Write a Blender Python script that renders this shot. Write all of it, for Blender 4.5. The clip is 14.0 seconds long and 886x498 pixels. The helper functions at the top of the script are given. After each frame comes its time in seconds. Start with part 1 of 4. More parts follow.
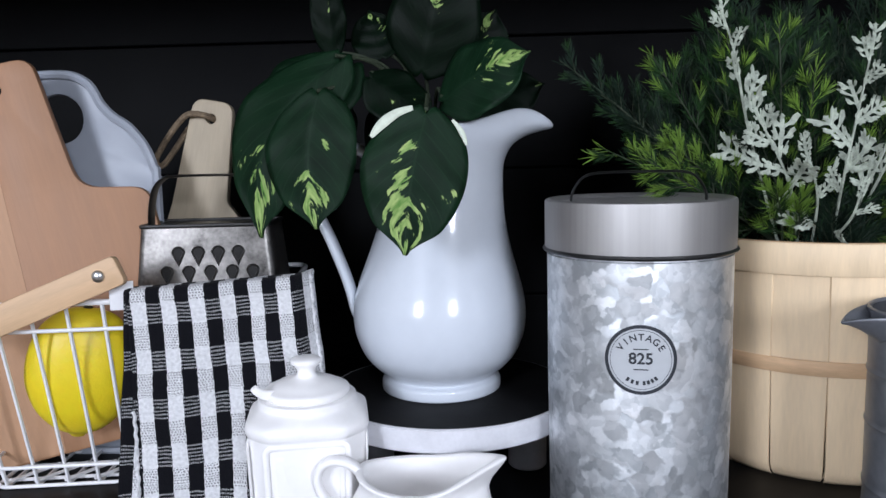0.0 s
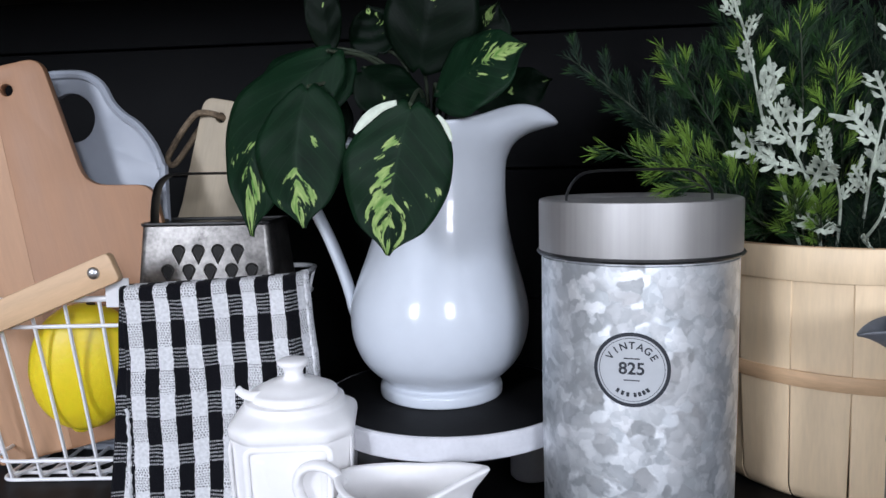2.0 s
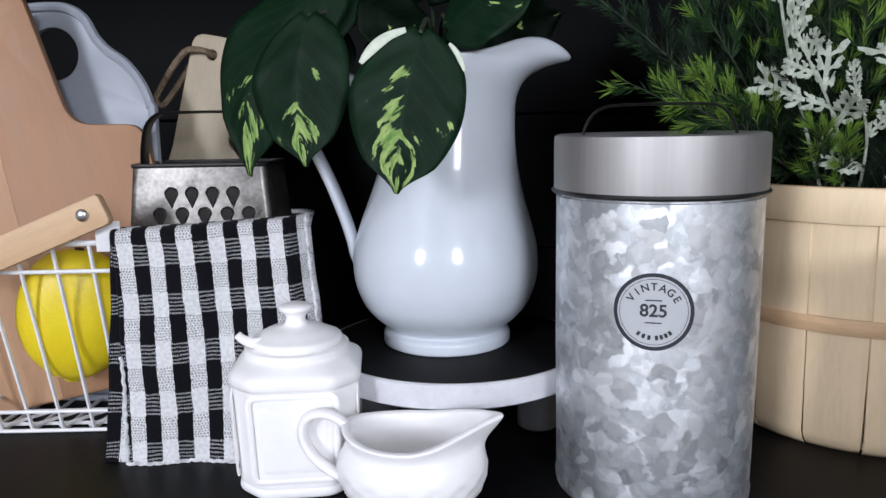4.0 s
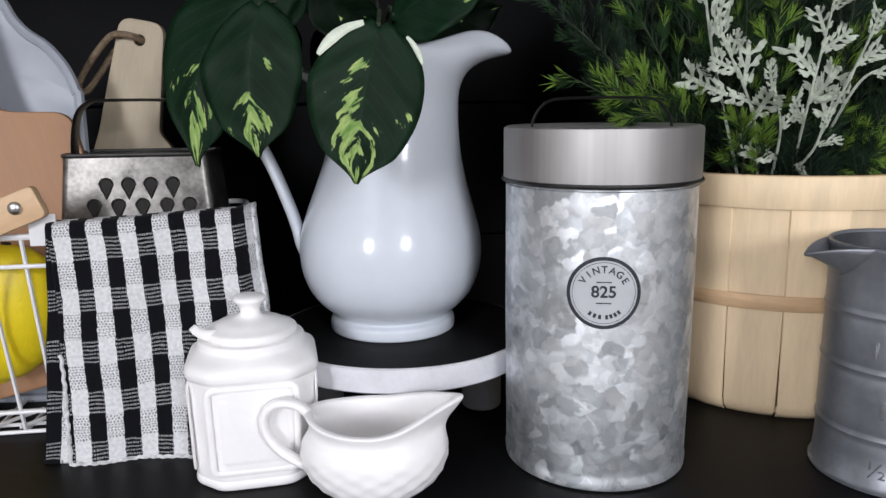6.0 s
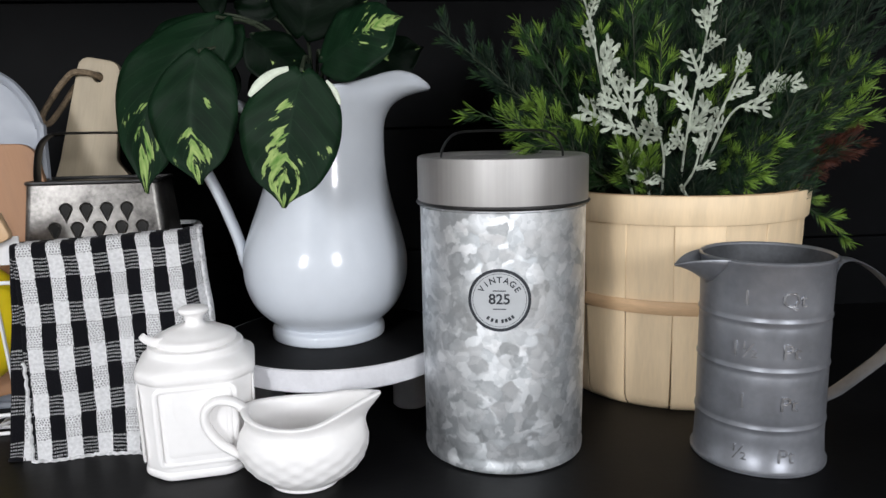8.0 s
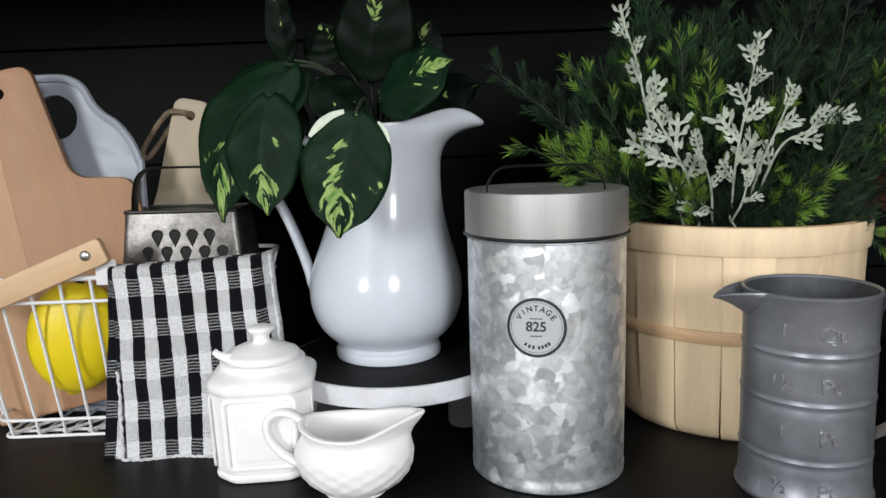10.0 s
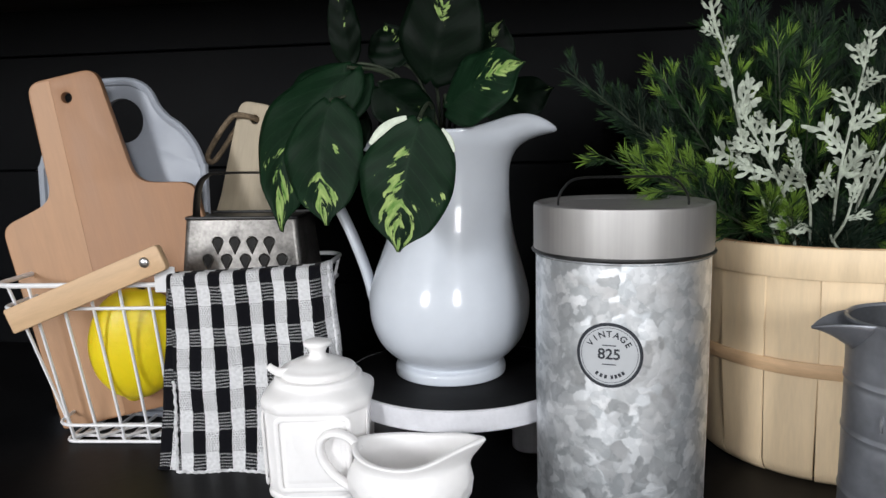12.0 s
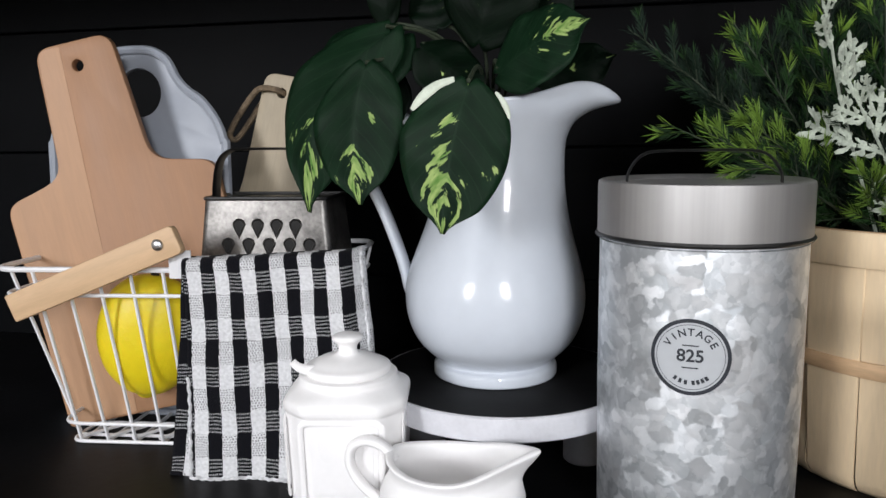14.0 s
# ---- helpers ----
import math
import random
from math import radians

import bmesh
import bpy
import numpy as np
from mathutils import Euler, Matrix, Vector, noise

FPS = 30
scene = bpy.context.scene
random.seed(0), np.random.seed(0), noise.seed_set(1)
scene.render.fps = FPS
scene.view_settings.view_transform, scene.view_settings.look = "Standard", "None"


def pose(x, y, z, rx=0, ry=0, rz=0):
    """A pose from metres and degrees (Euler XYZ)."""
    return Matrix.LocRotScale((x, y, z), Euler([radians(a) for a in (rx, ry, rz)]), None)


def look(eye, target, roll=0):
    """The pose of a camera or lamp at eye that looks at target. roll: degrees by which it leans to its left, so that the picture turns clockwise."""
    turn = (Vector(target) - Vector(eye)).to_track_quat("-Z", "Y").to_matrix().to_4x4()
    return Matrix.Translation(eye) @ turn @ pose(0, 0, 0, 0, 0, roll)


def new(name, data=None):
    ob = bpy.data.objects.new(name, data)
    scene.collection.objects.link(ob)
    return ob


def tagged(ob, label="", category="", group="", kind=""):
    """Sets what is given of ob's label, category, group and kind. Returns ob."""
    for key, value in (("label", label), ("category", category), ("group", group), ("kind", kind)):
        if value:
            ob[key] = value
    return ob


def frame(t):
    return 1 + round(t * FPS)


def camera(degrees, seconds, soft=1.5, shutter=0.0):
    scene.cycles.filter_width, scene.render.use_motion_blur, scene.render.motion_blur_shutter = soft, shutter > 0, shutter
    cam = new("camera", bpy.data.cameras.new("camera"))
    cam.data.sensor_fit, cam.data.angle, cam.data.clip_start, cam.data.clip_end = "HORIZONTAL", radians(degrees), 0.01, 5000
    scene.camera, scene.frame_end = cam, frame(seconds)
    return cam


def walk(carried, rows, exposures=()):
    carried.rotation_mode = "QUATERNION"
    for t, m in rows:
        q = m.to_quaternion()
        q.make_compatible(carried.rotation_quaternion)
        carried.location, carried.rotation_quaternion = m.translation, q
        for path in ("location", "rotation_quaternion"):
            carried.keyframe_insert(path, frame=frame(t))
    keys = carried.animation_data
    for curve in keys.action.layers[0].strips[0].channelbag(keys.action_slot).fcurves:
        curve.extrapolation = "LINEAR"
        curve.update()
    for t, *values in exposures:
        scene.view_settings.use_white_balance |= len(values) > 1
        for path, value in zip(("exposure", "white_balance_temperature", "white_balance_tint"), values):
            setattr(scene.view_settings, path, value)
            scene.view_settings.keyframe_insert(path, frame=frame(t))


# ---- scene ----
cam = camera(61.7, 14.0)
PATH = [
    (0, (0.062, 0.067, 0.257), (-0.003, 2.051, 0.014), -1.4),
    (0.5, (0.075, 0.073, 0.257), (-0.048, 2.055, 0.024), -1.4),
    (1, (0.087, 0.079, 0.255), (-0.08, 2.06, 0.037), -1.4),
    (1.5, (0.101, 0.086, 0.253), (-0.103, 2.063, 0.038), -1.4),
    (2, (0.11, 0.089, 0.251), (-0.122, 2.062, 0.024), -1.3),
    (2.5, (0.113, 0.09, 0.249), (-0.14, 2.058, -0.002), -1.2),
    (3, (0.113, 0.098, 0.238), (-0.159, 2.06, -0.034), -1.3),
    (5.5, (0.052, 0.111, 0.236), (0.086, 2.069, -0.171), -0.6),
    (6, (0.054, 0.094, 0.241), (0.14, 2.056, -0.139), -0.7),
    (6.5, (0.058, 0.069, 0.249), (0.201, 2.031, -0.112), -0.8),
    (7, (0.066, 0.053, 0.251), (0.254, 2.013, -0.104), -0.8),
    (9.5, (0.133, -0.005, 0.262), (0.083, 1.971, -0.045), -1.6),
    (10, (0.137, -0.008, 0.267), (0.006, 1.967, -0.026), -1.6),
    (10.5, (0.136, -0.009, 0.272), (-0.05, 1.962, -0.016), -1.4),
    (11, (0.136, -0.001, 0.276), (-0.095, 1.964, -0.014), -1.3),
    (11.5, (0.136, 0.014, 0.275), (-0.142, 1.974, -0.014), -1.3),
    (12, (0.139, 0.031, 0.273), (-0.185, 1.983, -0.016), -1.2),
    (12.5, (0.141, 0.047, 0.27), (-0.223, 1.992, -0.018), -1.0),
    (13, (0.139, 0.06, 0.268), (-0.266, 1.999, -0.013), -0.9),
    (13.5, (0.129, 0.079, 0.257), (-0.273, 2.019, -0.013), -0.7),
    (14, (0.112, 0.094, 0.252), (-0.278, 2.035, -0.035), -0.7),
]
walk(cam, [(t, look(eye, target, roll)) for t, eye, target, roll in PATH],
     exposures=((0.0, 0.0, 5900, 15), (3.0, 0.0, 5950, 15), (5.5, -0.07, 6350, 15), (7.0, -0.06, 6450, 14), (9.5, 0.0, 6550, 10), (14.0, 0.0, 6500, 13)))

# ---- light ----
world = bpy.data.worlds.new("sky")
scene.world = world
world.use_nodes = True
wn = world.node_tree.nodes
sky = wn.new("ShaderNodeTexSky")
sky.sky_type = "NISHITA"
sky.sun_disc = False
sky.sun_elevation = radians(35)
sky.sun_rotation = radians(200)
wn["Background"].inputs["Strength"].default_value = 0.08
world.node_tree.links.new(sky.outputs[0], wn["Background"].inputs["Color"])


def window_light(name, at, turn, w, h, power, color=(0.94, 0.97, 1.0)):
    lamp = bpy.data.lights.new(name, "AREA")
    lamp.shape, lamp.size, lamp.size_y, lamp.energy, lamp.color = "RECTANGLE", w, h, power, color
    ob = new(name, lamp)
    ob.matrix_world = pose(*at, *turn)
    return ob


# daylight in the openings of two windows behind the camera
window_light("window_light", (-1.25, -2.01, 0.80), (90, 0, 0), 0.54, 0.70, 50)
window_light("window_light", (1.00, -2.01, 0.80), (90, 0, 0), 0.54, 0.70, 38)


# ---- materials ----
def mat(name, color, rough=0.5, metal=0.0, vary=0.12, scale=40.0, bump=0.0, bump_scale=300.0, coat=0.0, stretch=(1, 1, 1), dark=None, sss=0.0, random_tint=0.0, spec=0.5):
    """A principled surface with colour variation at two scales, uneven gloss and a fine relief."""
    m = bpy.data.materials.new(name)
    m.use_nodes = True
    nt = m.node_tree
    b = nt.nodes["Principled BSDF"]
    tc = nt.nodes.new("ShaderNodeTexCoord")
    mp = nt.nodes.new("ShaderNodeMapping")
    mp.inputs["Scale"].default_value = stretch
    nt.links.new(tc.outputs["Object"], mp.inputs["Vector"])
    n1 = nt.nodes.new("ShaderNodeTexNoise")
    n1.inputs["Scale"].default_value, n1.inputs["Detail"].default_value = scale, 5
    n2 = nt.nodes.new("ShaderNodeTexNoise")
    n2.inputs["Scale"].default_value, n2.inputs["Detail"].default_value = scale * 7, 3
    for n in (n1, n2):
        nt.links.new(mp.outputs[0], n.inputs["Vector"])
    add = nt.nodes.new("ShaderNodeMath")
    add.operation = "MULTIPLY_ADD"
    add.inputs[1].default_value = 0.4
    nt.links.new(n2.outputs["Fac"], add.inputs[0])
    nt.links.new(n1.outputs["Fac"], add.inputs[2])
    ramp = nt.nodes.new("ShaderNodeValToRGB")
    lo = dark or tuple(c * (1 - 2 * vary) for c in color)
    ramp.color_ramp.elements[0].position, ramp.color_ramp.elements[1].position = 0.45, 0.95
    ramp.color_ramp.elements[0].color, ramp.color_ramp.elements[1].color = (*lo, 1), (*[min(1, c * (1 + vary)) for c in color], 1)
    nt.links.new(add.outputs[0], ramp.inputs["Fac"])
    col = ramp.outputs["Color"]
    if random_tint:
        info = nt.nodes.new("ShaderNodeObjectInfo")
        mr = nt.nodes.new("ShaderNodeMapRange")
        mr.inputs["To Min"].default_value, mr.inputs["To Max"].default_value = 1 - random_tint, 1 + random_tint
        nt.links.new(info.outputs["Random"], mr.inputs["Value"])
        hsv = nt.nodes.new("ShaderNodeHueSaturation")
        nt.links.new(mr.outputs[0], hsv.inputs["Value"])
        nt.links.new(col, hsv.inputs["Color"])
        col = hsv.outputs["Color"]
    nt.links.new(col, b.inputs["Base Color"])
    rr = nt.nodes.new("ShaderNodeMapRange")
    rr.inputs["To Min"].default_value, rr.inputs["To Max"].default_value = max(0.02, rough * 0.8), min(1, rough * 1.2)
    nt.links.new(n1.outputs["Fac"], rr.inputs["Value"])
    nt.links.new(rr.outputs[0], b.inputs["Roughness"])
    b.inputs["Metallic"].default_value = metal
    b.inputs["Coat Weight"].default_value = coat
    b.inputs["Specular IOR Level"].default_value = spec
    b.inputs["Coat Roughness"].default_value = 0.035
    if sss:
        b.inputs["Subsurface Weight"].default_value = sss
        b.inputs["Subsurface Scale"].default_value = 0.004
    if bump:
        n3 = nt.nodes.new("ShaderNodeTexNoise")
        n3.inputs["Scale"].default_value, n3.inputs["Detail"].default_value = bump_scale, 4
        nt.links.new(mp.outputs[0], n3.inputs["Vector"])
        bp = nt.nodes.new("ShaderNodeBump")
        bp.inputs["Strength"].default_value, bp.inputs["Distance"].default_value = bump, 0.001
        nt.links.new(n3.outputs["Fac"], bp.inputs["Height"])
        nt.links.new(bp.outputs[0], b.inputs["Normal"])
    return m


def galvanized():
    """Zinc with ragged overlapping crystals, each of its own grey, gloss and tilt."""
    m = bpy.data.materials.new("galvanized_steel")
    m.use_nodes = True
    nt = m.node_tree
    b = nt.nodes["Principled BSDF"]
    tc = nt.nodes.new("ShaderNodeTexCoord")
    warped = tc.outputs["Object"]
    for scale, amount in ((38, 0.020), (170, 0.0065)):
        nz = nt.nodes.new("ShaderNodeTexNoise")
        nz.inputs["Scale"].default_value, nz.inputs["Detail"].default_value = scale, 3
        mx = nt.nodes.new("ShaderNodeMixRGB")
        mx.blend_type, mx.inputs[0].default_value = "ADD", amount
        nt.links.new(tc.outputs["Object"], nz.inputs["Vector"])
        nt.links.new(warped, mx.inputs[1])
        nt.links.new(nz.outputs["Color"], mx.inputs[2])
        warped = mx.outputs[0]
    cells = []
    for sc in (98, 190):
        v = nt.nodes.new("ShaderNodeTexVoronoi")
        v.feature = "SMOOTH_F1"
        v.inputs["Smoothness"].default_value = 0.22
        v.inputs["Scale"].default_value = sc
        nt.links.new(warped, v.inputs["Vector"])
        sp = nt.nodes.new("ShaderNodeSeparateColor")
        nt.links.new(v.outputs["Color"], sp.inputs[0])
        cells.append((v, sp))

    def node(op, a, c, d=None):
        n = nt.nodes.new("ShaderNodeMath")
        n.operation = op
        for i, x in enumerate((a, c, d)):
            if x is None:
                continue
            if isinstance(x, (int, float)):
                n.inputs[i].default_value = x
            else:
                nt.links.new(x, n.inputs[i])
        return n.outputs[0]

    # frosty fading across each crystal, from its core to its edge
    fade = node("MULTIPLY", cells[0][0].outputs["Distance"], -0.35)
    mean = node("ADD", node("MULTIPLY_ADD", cells[0][1].outputs[0], 0.70, node("MULTIPLY", cells[1][1].outputs[0], 0.40)), fade)
    ramp = nt.nodes.new("ShaderNodeValToRGB")
    ramp.color_ramp.elements[0].color, ramp.color_ramp.elements[1].color = (0.53, 0.56, 0.58, 1), (0.91, 0.93, 0.95, 1)
    ramp.color_ramp.elements[0].position, ramp.color_ramp.elements[1].position = 0.0, 0.85
    nt.links.new(mean, ramp.inputs["Fac"])
    nt.links.new(ramp.outputs["Color"], b.inputs["Base Color"])
    rr = nt.nodes.new("ShaderNodeMapRange")
    rr.inputs["To Min"].default_value, rr.inputs["To Max"].default_value = 0.45, 0.57
    nt.links.new(cells[0][1].outputs[1], rr.inputs["Value"])
    nt.links.new(rr.outputs[0], b.inputs["Roughness"])
    b.inputs["Metallic"].default_value = 0.94
    bp = nt.nodes.new("ShaderNodeBump")
    bp.inputs["Strength"].default_value, bp.inputs["Distance"].default_value = 0.12, 0.0005
    nt.links.new(mean, bp.inputs["Height"])
    geo = nt.nodes.new("ShaderNodeNewGeometry")
    shift = nt.nodes.new("ShaderNodeVectorMath")
    shift.operation = "ADD"
    shift.inputs[1].default_value = (-0.085, -0.085, -0.085)
    nt.links.new(geo.outputs["Normal"], shift.inputs[0])
    tilt = nt.nodes.new("ShaderNodeVectorMath")
    tilt.operation = "MULTIPLY_ADD"
    tilt.inputs[1].default_value = (0.17, 0.17, 0.17)
    nt.links.new(cells[0][0].outputs["Color"], tilt.inputs[0])
    nt.links.new(shift.outputs[0], tilt.inputs[2])
    unit = nt.nodes.new("ShaderNodeVectorMath")
    unit.operation = "NORMALIZE"
    nt.links.new(tilt.outputs[0], unit.inputs[0])
    nt.links.new(unit.outputs[0], bp.inputs["Normal"])
    nt.links.new(bp.outputs[0], b.inputs["Normal"])
    return m


def gingham():
    """Woven black and white checks; the warp colours show more than the weft, with broken threads where they cross."""
    m = bpy.data.materials.new("gingham_cotton")
    m.use_nodes = True
    nt = m.node_tree
    b = nt.nodes["Principled BSDF"]
    uv = nt.nodes.new("ShaderNodeUVMap")
    wob = nt.nodes.new("ShaderNodeTexNoise")
    wob.inputs["Scale"].default_value, wob.inputs["Detail"].default_value = 260, 2
    mx = nt.nodes.new("ShaderNodeMixRGB")
    mx.blend_type, mx.inputs[0].default_value = "ADD", 0.0020
    nt.links.new(uv.outputs[0], wob.inputs["Vector"])
    nt.links.new(uv.outputs[0], mx.inputs[1])
    nt.links.new(wob.outputs["Color"], mx.inputs[2])
    sep = nt.nodes.new("ShaderNodeSeparateXYZ")
    nt.links.new(mx.outputs[0], sep.inputs[0])

    def node(op, a, bb):
        n = nt.nodes.new("ShaderNodeMath")
        n.operation = op
        for i, x in enumerate((a, bb)):
            if isinstance(x, (int, float)):
                n.inputs[i].default_value = x
            else:
                nt.links.new(x, n.inputs[i])
        return n.outputs[0]

    def stripe(sock, period, duty):
        return node("LESS_THAN", node("FRACT", node("DIVIDE", sock, period), 0), duty)

    warp = stripe(sep.outputs["X"], 0.0209, 0.5)      # 1: black threads
    weft = stripe(sep.outputs["Y"], 0.0338, 0.5)
    dash = node("MULTIPLY", stripe(sep.outputs["Y"], 0.0026, 0.45), stripe(sep.outputs["X"], 0.0015, 0.60))
    dash2 = node("MULTIPLY", stripe(node("ADD", sep.outputs["X"], node("MULTIPLY", stripe(sep.outputs["Y"], 0.0042, 0.5), 0.0013)), 0.0021, 0.50), stripe(sep.outputs["Y"], 0.0018, 0.60))
    # black warp over white weft shows light dashes, white warp over black weft shows dark ones
    on_black = node("MULTIPLY", node("SUBTRACT", 1.0, weft), dash)
    on_white = node("SUBTRACT", 1.0, node("MULTIPLY", weft, dash2))
    val = node("ADD", node("MULTIPLY", warp, node("MULTIPLY", on_black, 0.42)), node("MULTIPLY", node("SUBTRACT", 1.0, warp), node("ADD", node("MULTIPLY", on_white, 0.56), 0.24)))
    # slubs: the yarn is uneven in tone
    slub = nt.nodes.new("ShaderNodeTexNoise")
    slub.inputs["Scale"].default_value, slub.inputs["Detail"].default_value = 420, 3
    nt.links.new(uv.outputs[0], slub.inputs["Vector"])
    val = node("MULTIPLY", val, node("ADD", node("MULTIPLY", slub.outputs["Fac"], 0.7), 0.62))
    ramp = nt.nodes.new("ShaderNodeValToRGB")
    ramp.color_ramp.elements[0].color, ramp.color_ramp.elements[1].color = (0.005, 0.005, 0.007, 1), (0.86, 0.86, 0.87, 1)
    nt.links.new(val, ramp.inputs["Fac"])
    nt.links.new(ramp.outputs["Color"], b.inputs["Base Color"])
    b.inputs["Roughness"].default_value = 0.9
    b.inputs["Sheen Weight"].default_value = 0.03
    b.inputs["Specular IOR Level"].default_value = 0.1
    fine = node("ADD", node("MULTIPLY", stripe(sep.outputs["X"], 0.0011, 0.5), 0.5), node("MULTIPLY", stripe(sep.outputs["Y"], 0.0011, 0.5), 0.5))
    bp = nt.nodes.new("ShaderNodeBump")
    bp.inputs["Strength"].default_value, bp.inputs["Distance"].default_value = 0.5, 0.0006
    nt.links.new(node("ADD", fine, wob.outputs["Fac"]), bp.inputs["Height"])
    nt.links.new(bp.outputs[0], b.inputs["Normal"])
    return m


def pothos(amount, tone=1.0):
    """Dark waxy green; pale streaks follow the side veins, mostly along the midrib towards the tip."""
    m = bpy.data.materials.new("pothos_leaf")
    m.use_nodes = True
    nt = m.node_tree
    b = nt.nodes["Principled BSDF"]
    uv = nt.nodes.new("ShaderNodeUVMap")
    info = nt.nodes.new("ShaderNodeObjectInfo")
    sep = nt.nodes.new("ShaderNodeSeparateXYZ")
    nt.links.new(uv.outputs[0], sep.inputs[0])

    def node(op, a, c=0.0, d=0.0):
        n = nt.nodes.new("ShaderNodeMath")
        n.operation = op
        for i, x in enumerate((a, c, d)):
            if isinstance(x, (int, float)):
                n.inputs[i].default_value = x
            else:
                nt.links.new(x, n.inputs[i])
        return n.outputs[0]

    def ramp(fac, p0, p1, c0, c1):
        r = nt.nodes.new("ShaderNodeValToRGB")
        e = r.color_ramp.elements
        e[0].position, e[1].position, e[0].color, e[1].color = p0, p1, (*c0, 1), (*c1, 1)
        nt.links.new(fac, r.inputs["Fac"])
        return r.outputs["Color"]

    def noise_at(x, y, scale, detail):
        comb = nt.nodes.new("ShaderNodeCombineXYZ")
        nt.links.new(x, comb.inputs[0])
        nt.links.new(y, comb.inputs[1])
        nt.links.new(node("MULTIPLY", info.outputs["Random"], 60.0), comb.inputs[2])
        n = nt.nodes.new("ShaderNodeTexNoise")
        n.inputs["Scale"].default_value, n.inputs["Detail"].default_value, n.inputs["Roughness"].default_value = scale, detail, 0.55
        nt.links.new(comb.outputs[0], n.inputs["Vector"])
        return n.outputs["Fac"]

    side = node("MULTIPLY_ADD", sep.outputs[0], 2.0, -1.0)
    off = node("ABSOLUTE", side)
    across = node("MULTIPLY_ADD", off, -0.34, sep.outputs[1])
    streak = noise_at(node("MULTIPLY", across, 3.4), node("MULTIPLY", side, 0.70), 2.3, 4)
    fine = noise_at(node("MULTIPLY", across, 9.0), node("MULTIPLY", side, 1.6), 2.5, 4)
    zone = node("SUBTRACT", node("MULTIPLY", node("SMOOTH_MIN", sep.outputs[1], 0.85, 0.2), 0.26), node("MULTIPLY", node("MULTIPLY", off, off), 0.26))
    mask = node("ADD", node("MULTIPLY_ADD", fine, 0.30, streak), zone)
    patch = ramp(mask, 0.88 - amount, 0.905 - amount, (0, 0, 0), (1, 1, 1))
    pale = ramp(fine, 0.3, 0.7, (0.085, 0.20, 0.035), (0.36, 0.46, 0.16))
    # tone below 1 puts shade into the green and the veins
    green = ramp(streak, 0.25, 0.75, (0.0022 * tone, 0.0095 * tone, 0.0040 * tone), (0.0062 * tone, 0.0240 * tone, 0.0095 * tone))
    # side veins, a touch lighter than the blade
    vein = node("GREATER_THAN", node("FRACT", node("MULTIPLY", across, 9.0)), 0.90)
    rib = node("LESS_THAN", off, 0.022)
    veins = node("MULTIPLY", node("MAXIMUM", vein, rib), 0.35)
    lit = nt.nodes.new("ShaderNodeMixRGB")
    nt.links.new(veins, lit.inputs[0])
    nt.links.new(green, lit.inputs[1])
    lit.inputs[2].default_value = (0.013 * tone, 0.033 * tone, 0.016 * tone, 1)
    mix = nt.nodes.new("ShaderNodeMixRGB")
    nt.links.new(patch, mix.inputs[0])
    nt.links.new(lit.outputs[0], mix.inputs[1])
    nt.links.new(pale, mix.inputs[2])
    nt.links.new(mix.outputs[0], b.inputs["Base Color"])
    b.inputs["Roughness"].default_value = 0.50
    b.inputs["Specular IOR Level"].default_value = 0.09
    bp = nt.nodes.new("ShaderNodeBump")
    bp.inputs["Strength"].default_value, bp.inputs["Distance"].default_value = 0.35, 0.0006
    nt.links.new(node("SUBTRACT", fine, node("MULTIPLY", veins, 1.4)), bp.inputs["Height"])
    nt.links.new(bp.outputs[0], b.inputs["Normal"])
    return m


M_SHELF = mat("black_paint", (0.004, 0.004, 0.0045), 0.5, vary=0.3, scale=9, bump=0.12, bump_scale=120, spec=0.18)
# upper shelf: bounced light on its underside painted as a lighter, warmer black
M_SHELFUP = mat("bounce_lit_black_paint", (0.022, 0.018, 0.014), 0.5, vary=0.3, scale=9, bump=0.12, bump_scale=120, spec=0.3)
M_WALLP = mat("black_wall_paint", (0.0022, 0.0024, 0.0029), 0.55, vary=0.25, scale=4, bump=0.15, bump_scale=90, spec=0.07)
M_ROOM = mat("pale_wall_paint", (0.62, 0.62, 0.61), 0.8, vary=0.04, scale=2)
M_FLOOR = mat("oak_floor", (0.30, 0.22, 0.15), 0.5, vary=0.15, scale=4, stretch=(1, 8, 1))
M_CERAMIC = mat("white_glaze", (0.62, 0.66, 0.715), 0.30, vary=0.02, scale=20, coat=0.55, spec=0.30)
M_CREAM = mat("cream_white_glaze", (0.945, 0.93, 0.92), 0.36, vary=0.02, scale=30, bump=0.08, bump_scale=150, spec=0.4)
M_GALV = galvanized()
M_STEEL = mat("brushed_steel", (0.41, 0.40, 0.39), 0.54, metal=0.9, vary=0.08, scale=60, bump=0.05, bump_scale=400, stretch=(1, 1, 0.02))
M_DARKWIRE = mat("dark_steel_wire", (0.10, 0.10, 0.10), 0.35, metal=0.9, vary=0.15)
M_TIN = mat("grey_tin", (0.23, 0.24, 0.265), 0.38, metal=0.5, vary=0.14, scale=26, bump=0.05, bump_scale=60)
# embossed marks: rubbed tin, with their glints put into a lighter colour
M_TINEDGE = mat("rubbed_tin_glint", (0.48, 0.49, 0.52), 0.25, metal=0.7, vary=0.3, scale=200)
M_TININ = mat("dull_tin_inside", (0.10, 0.105, 0.115), 0.6, metal=0.4, vary=0.2)
M_GRATER = mat("old_tinplate", (0.20, 0.19, 0.178), 0.38, metal=0.85, vary=0.4, scale=45, bump=0.15, bump_scale=150)
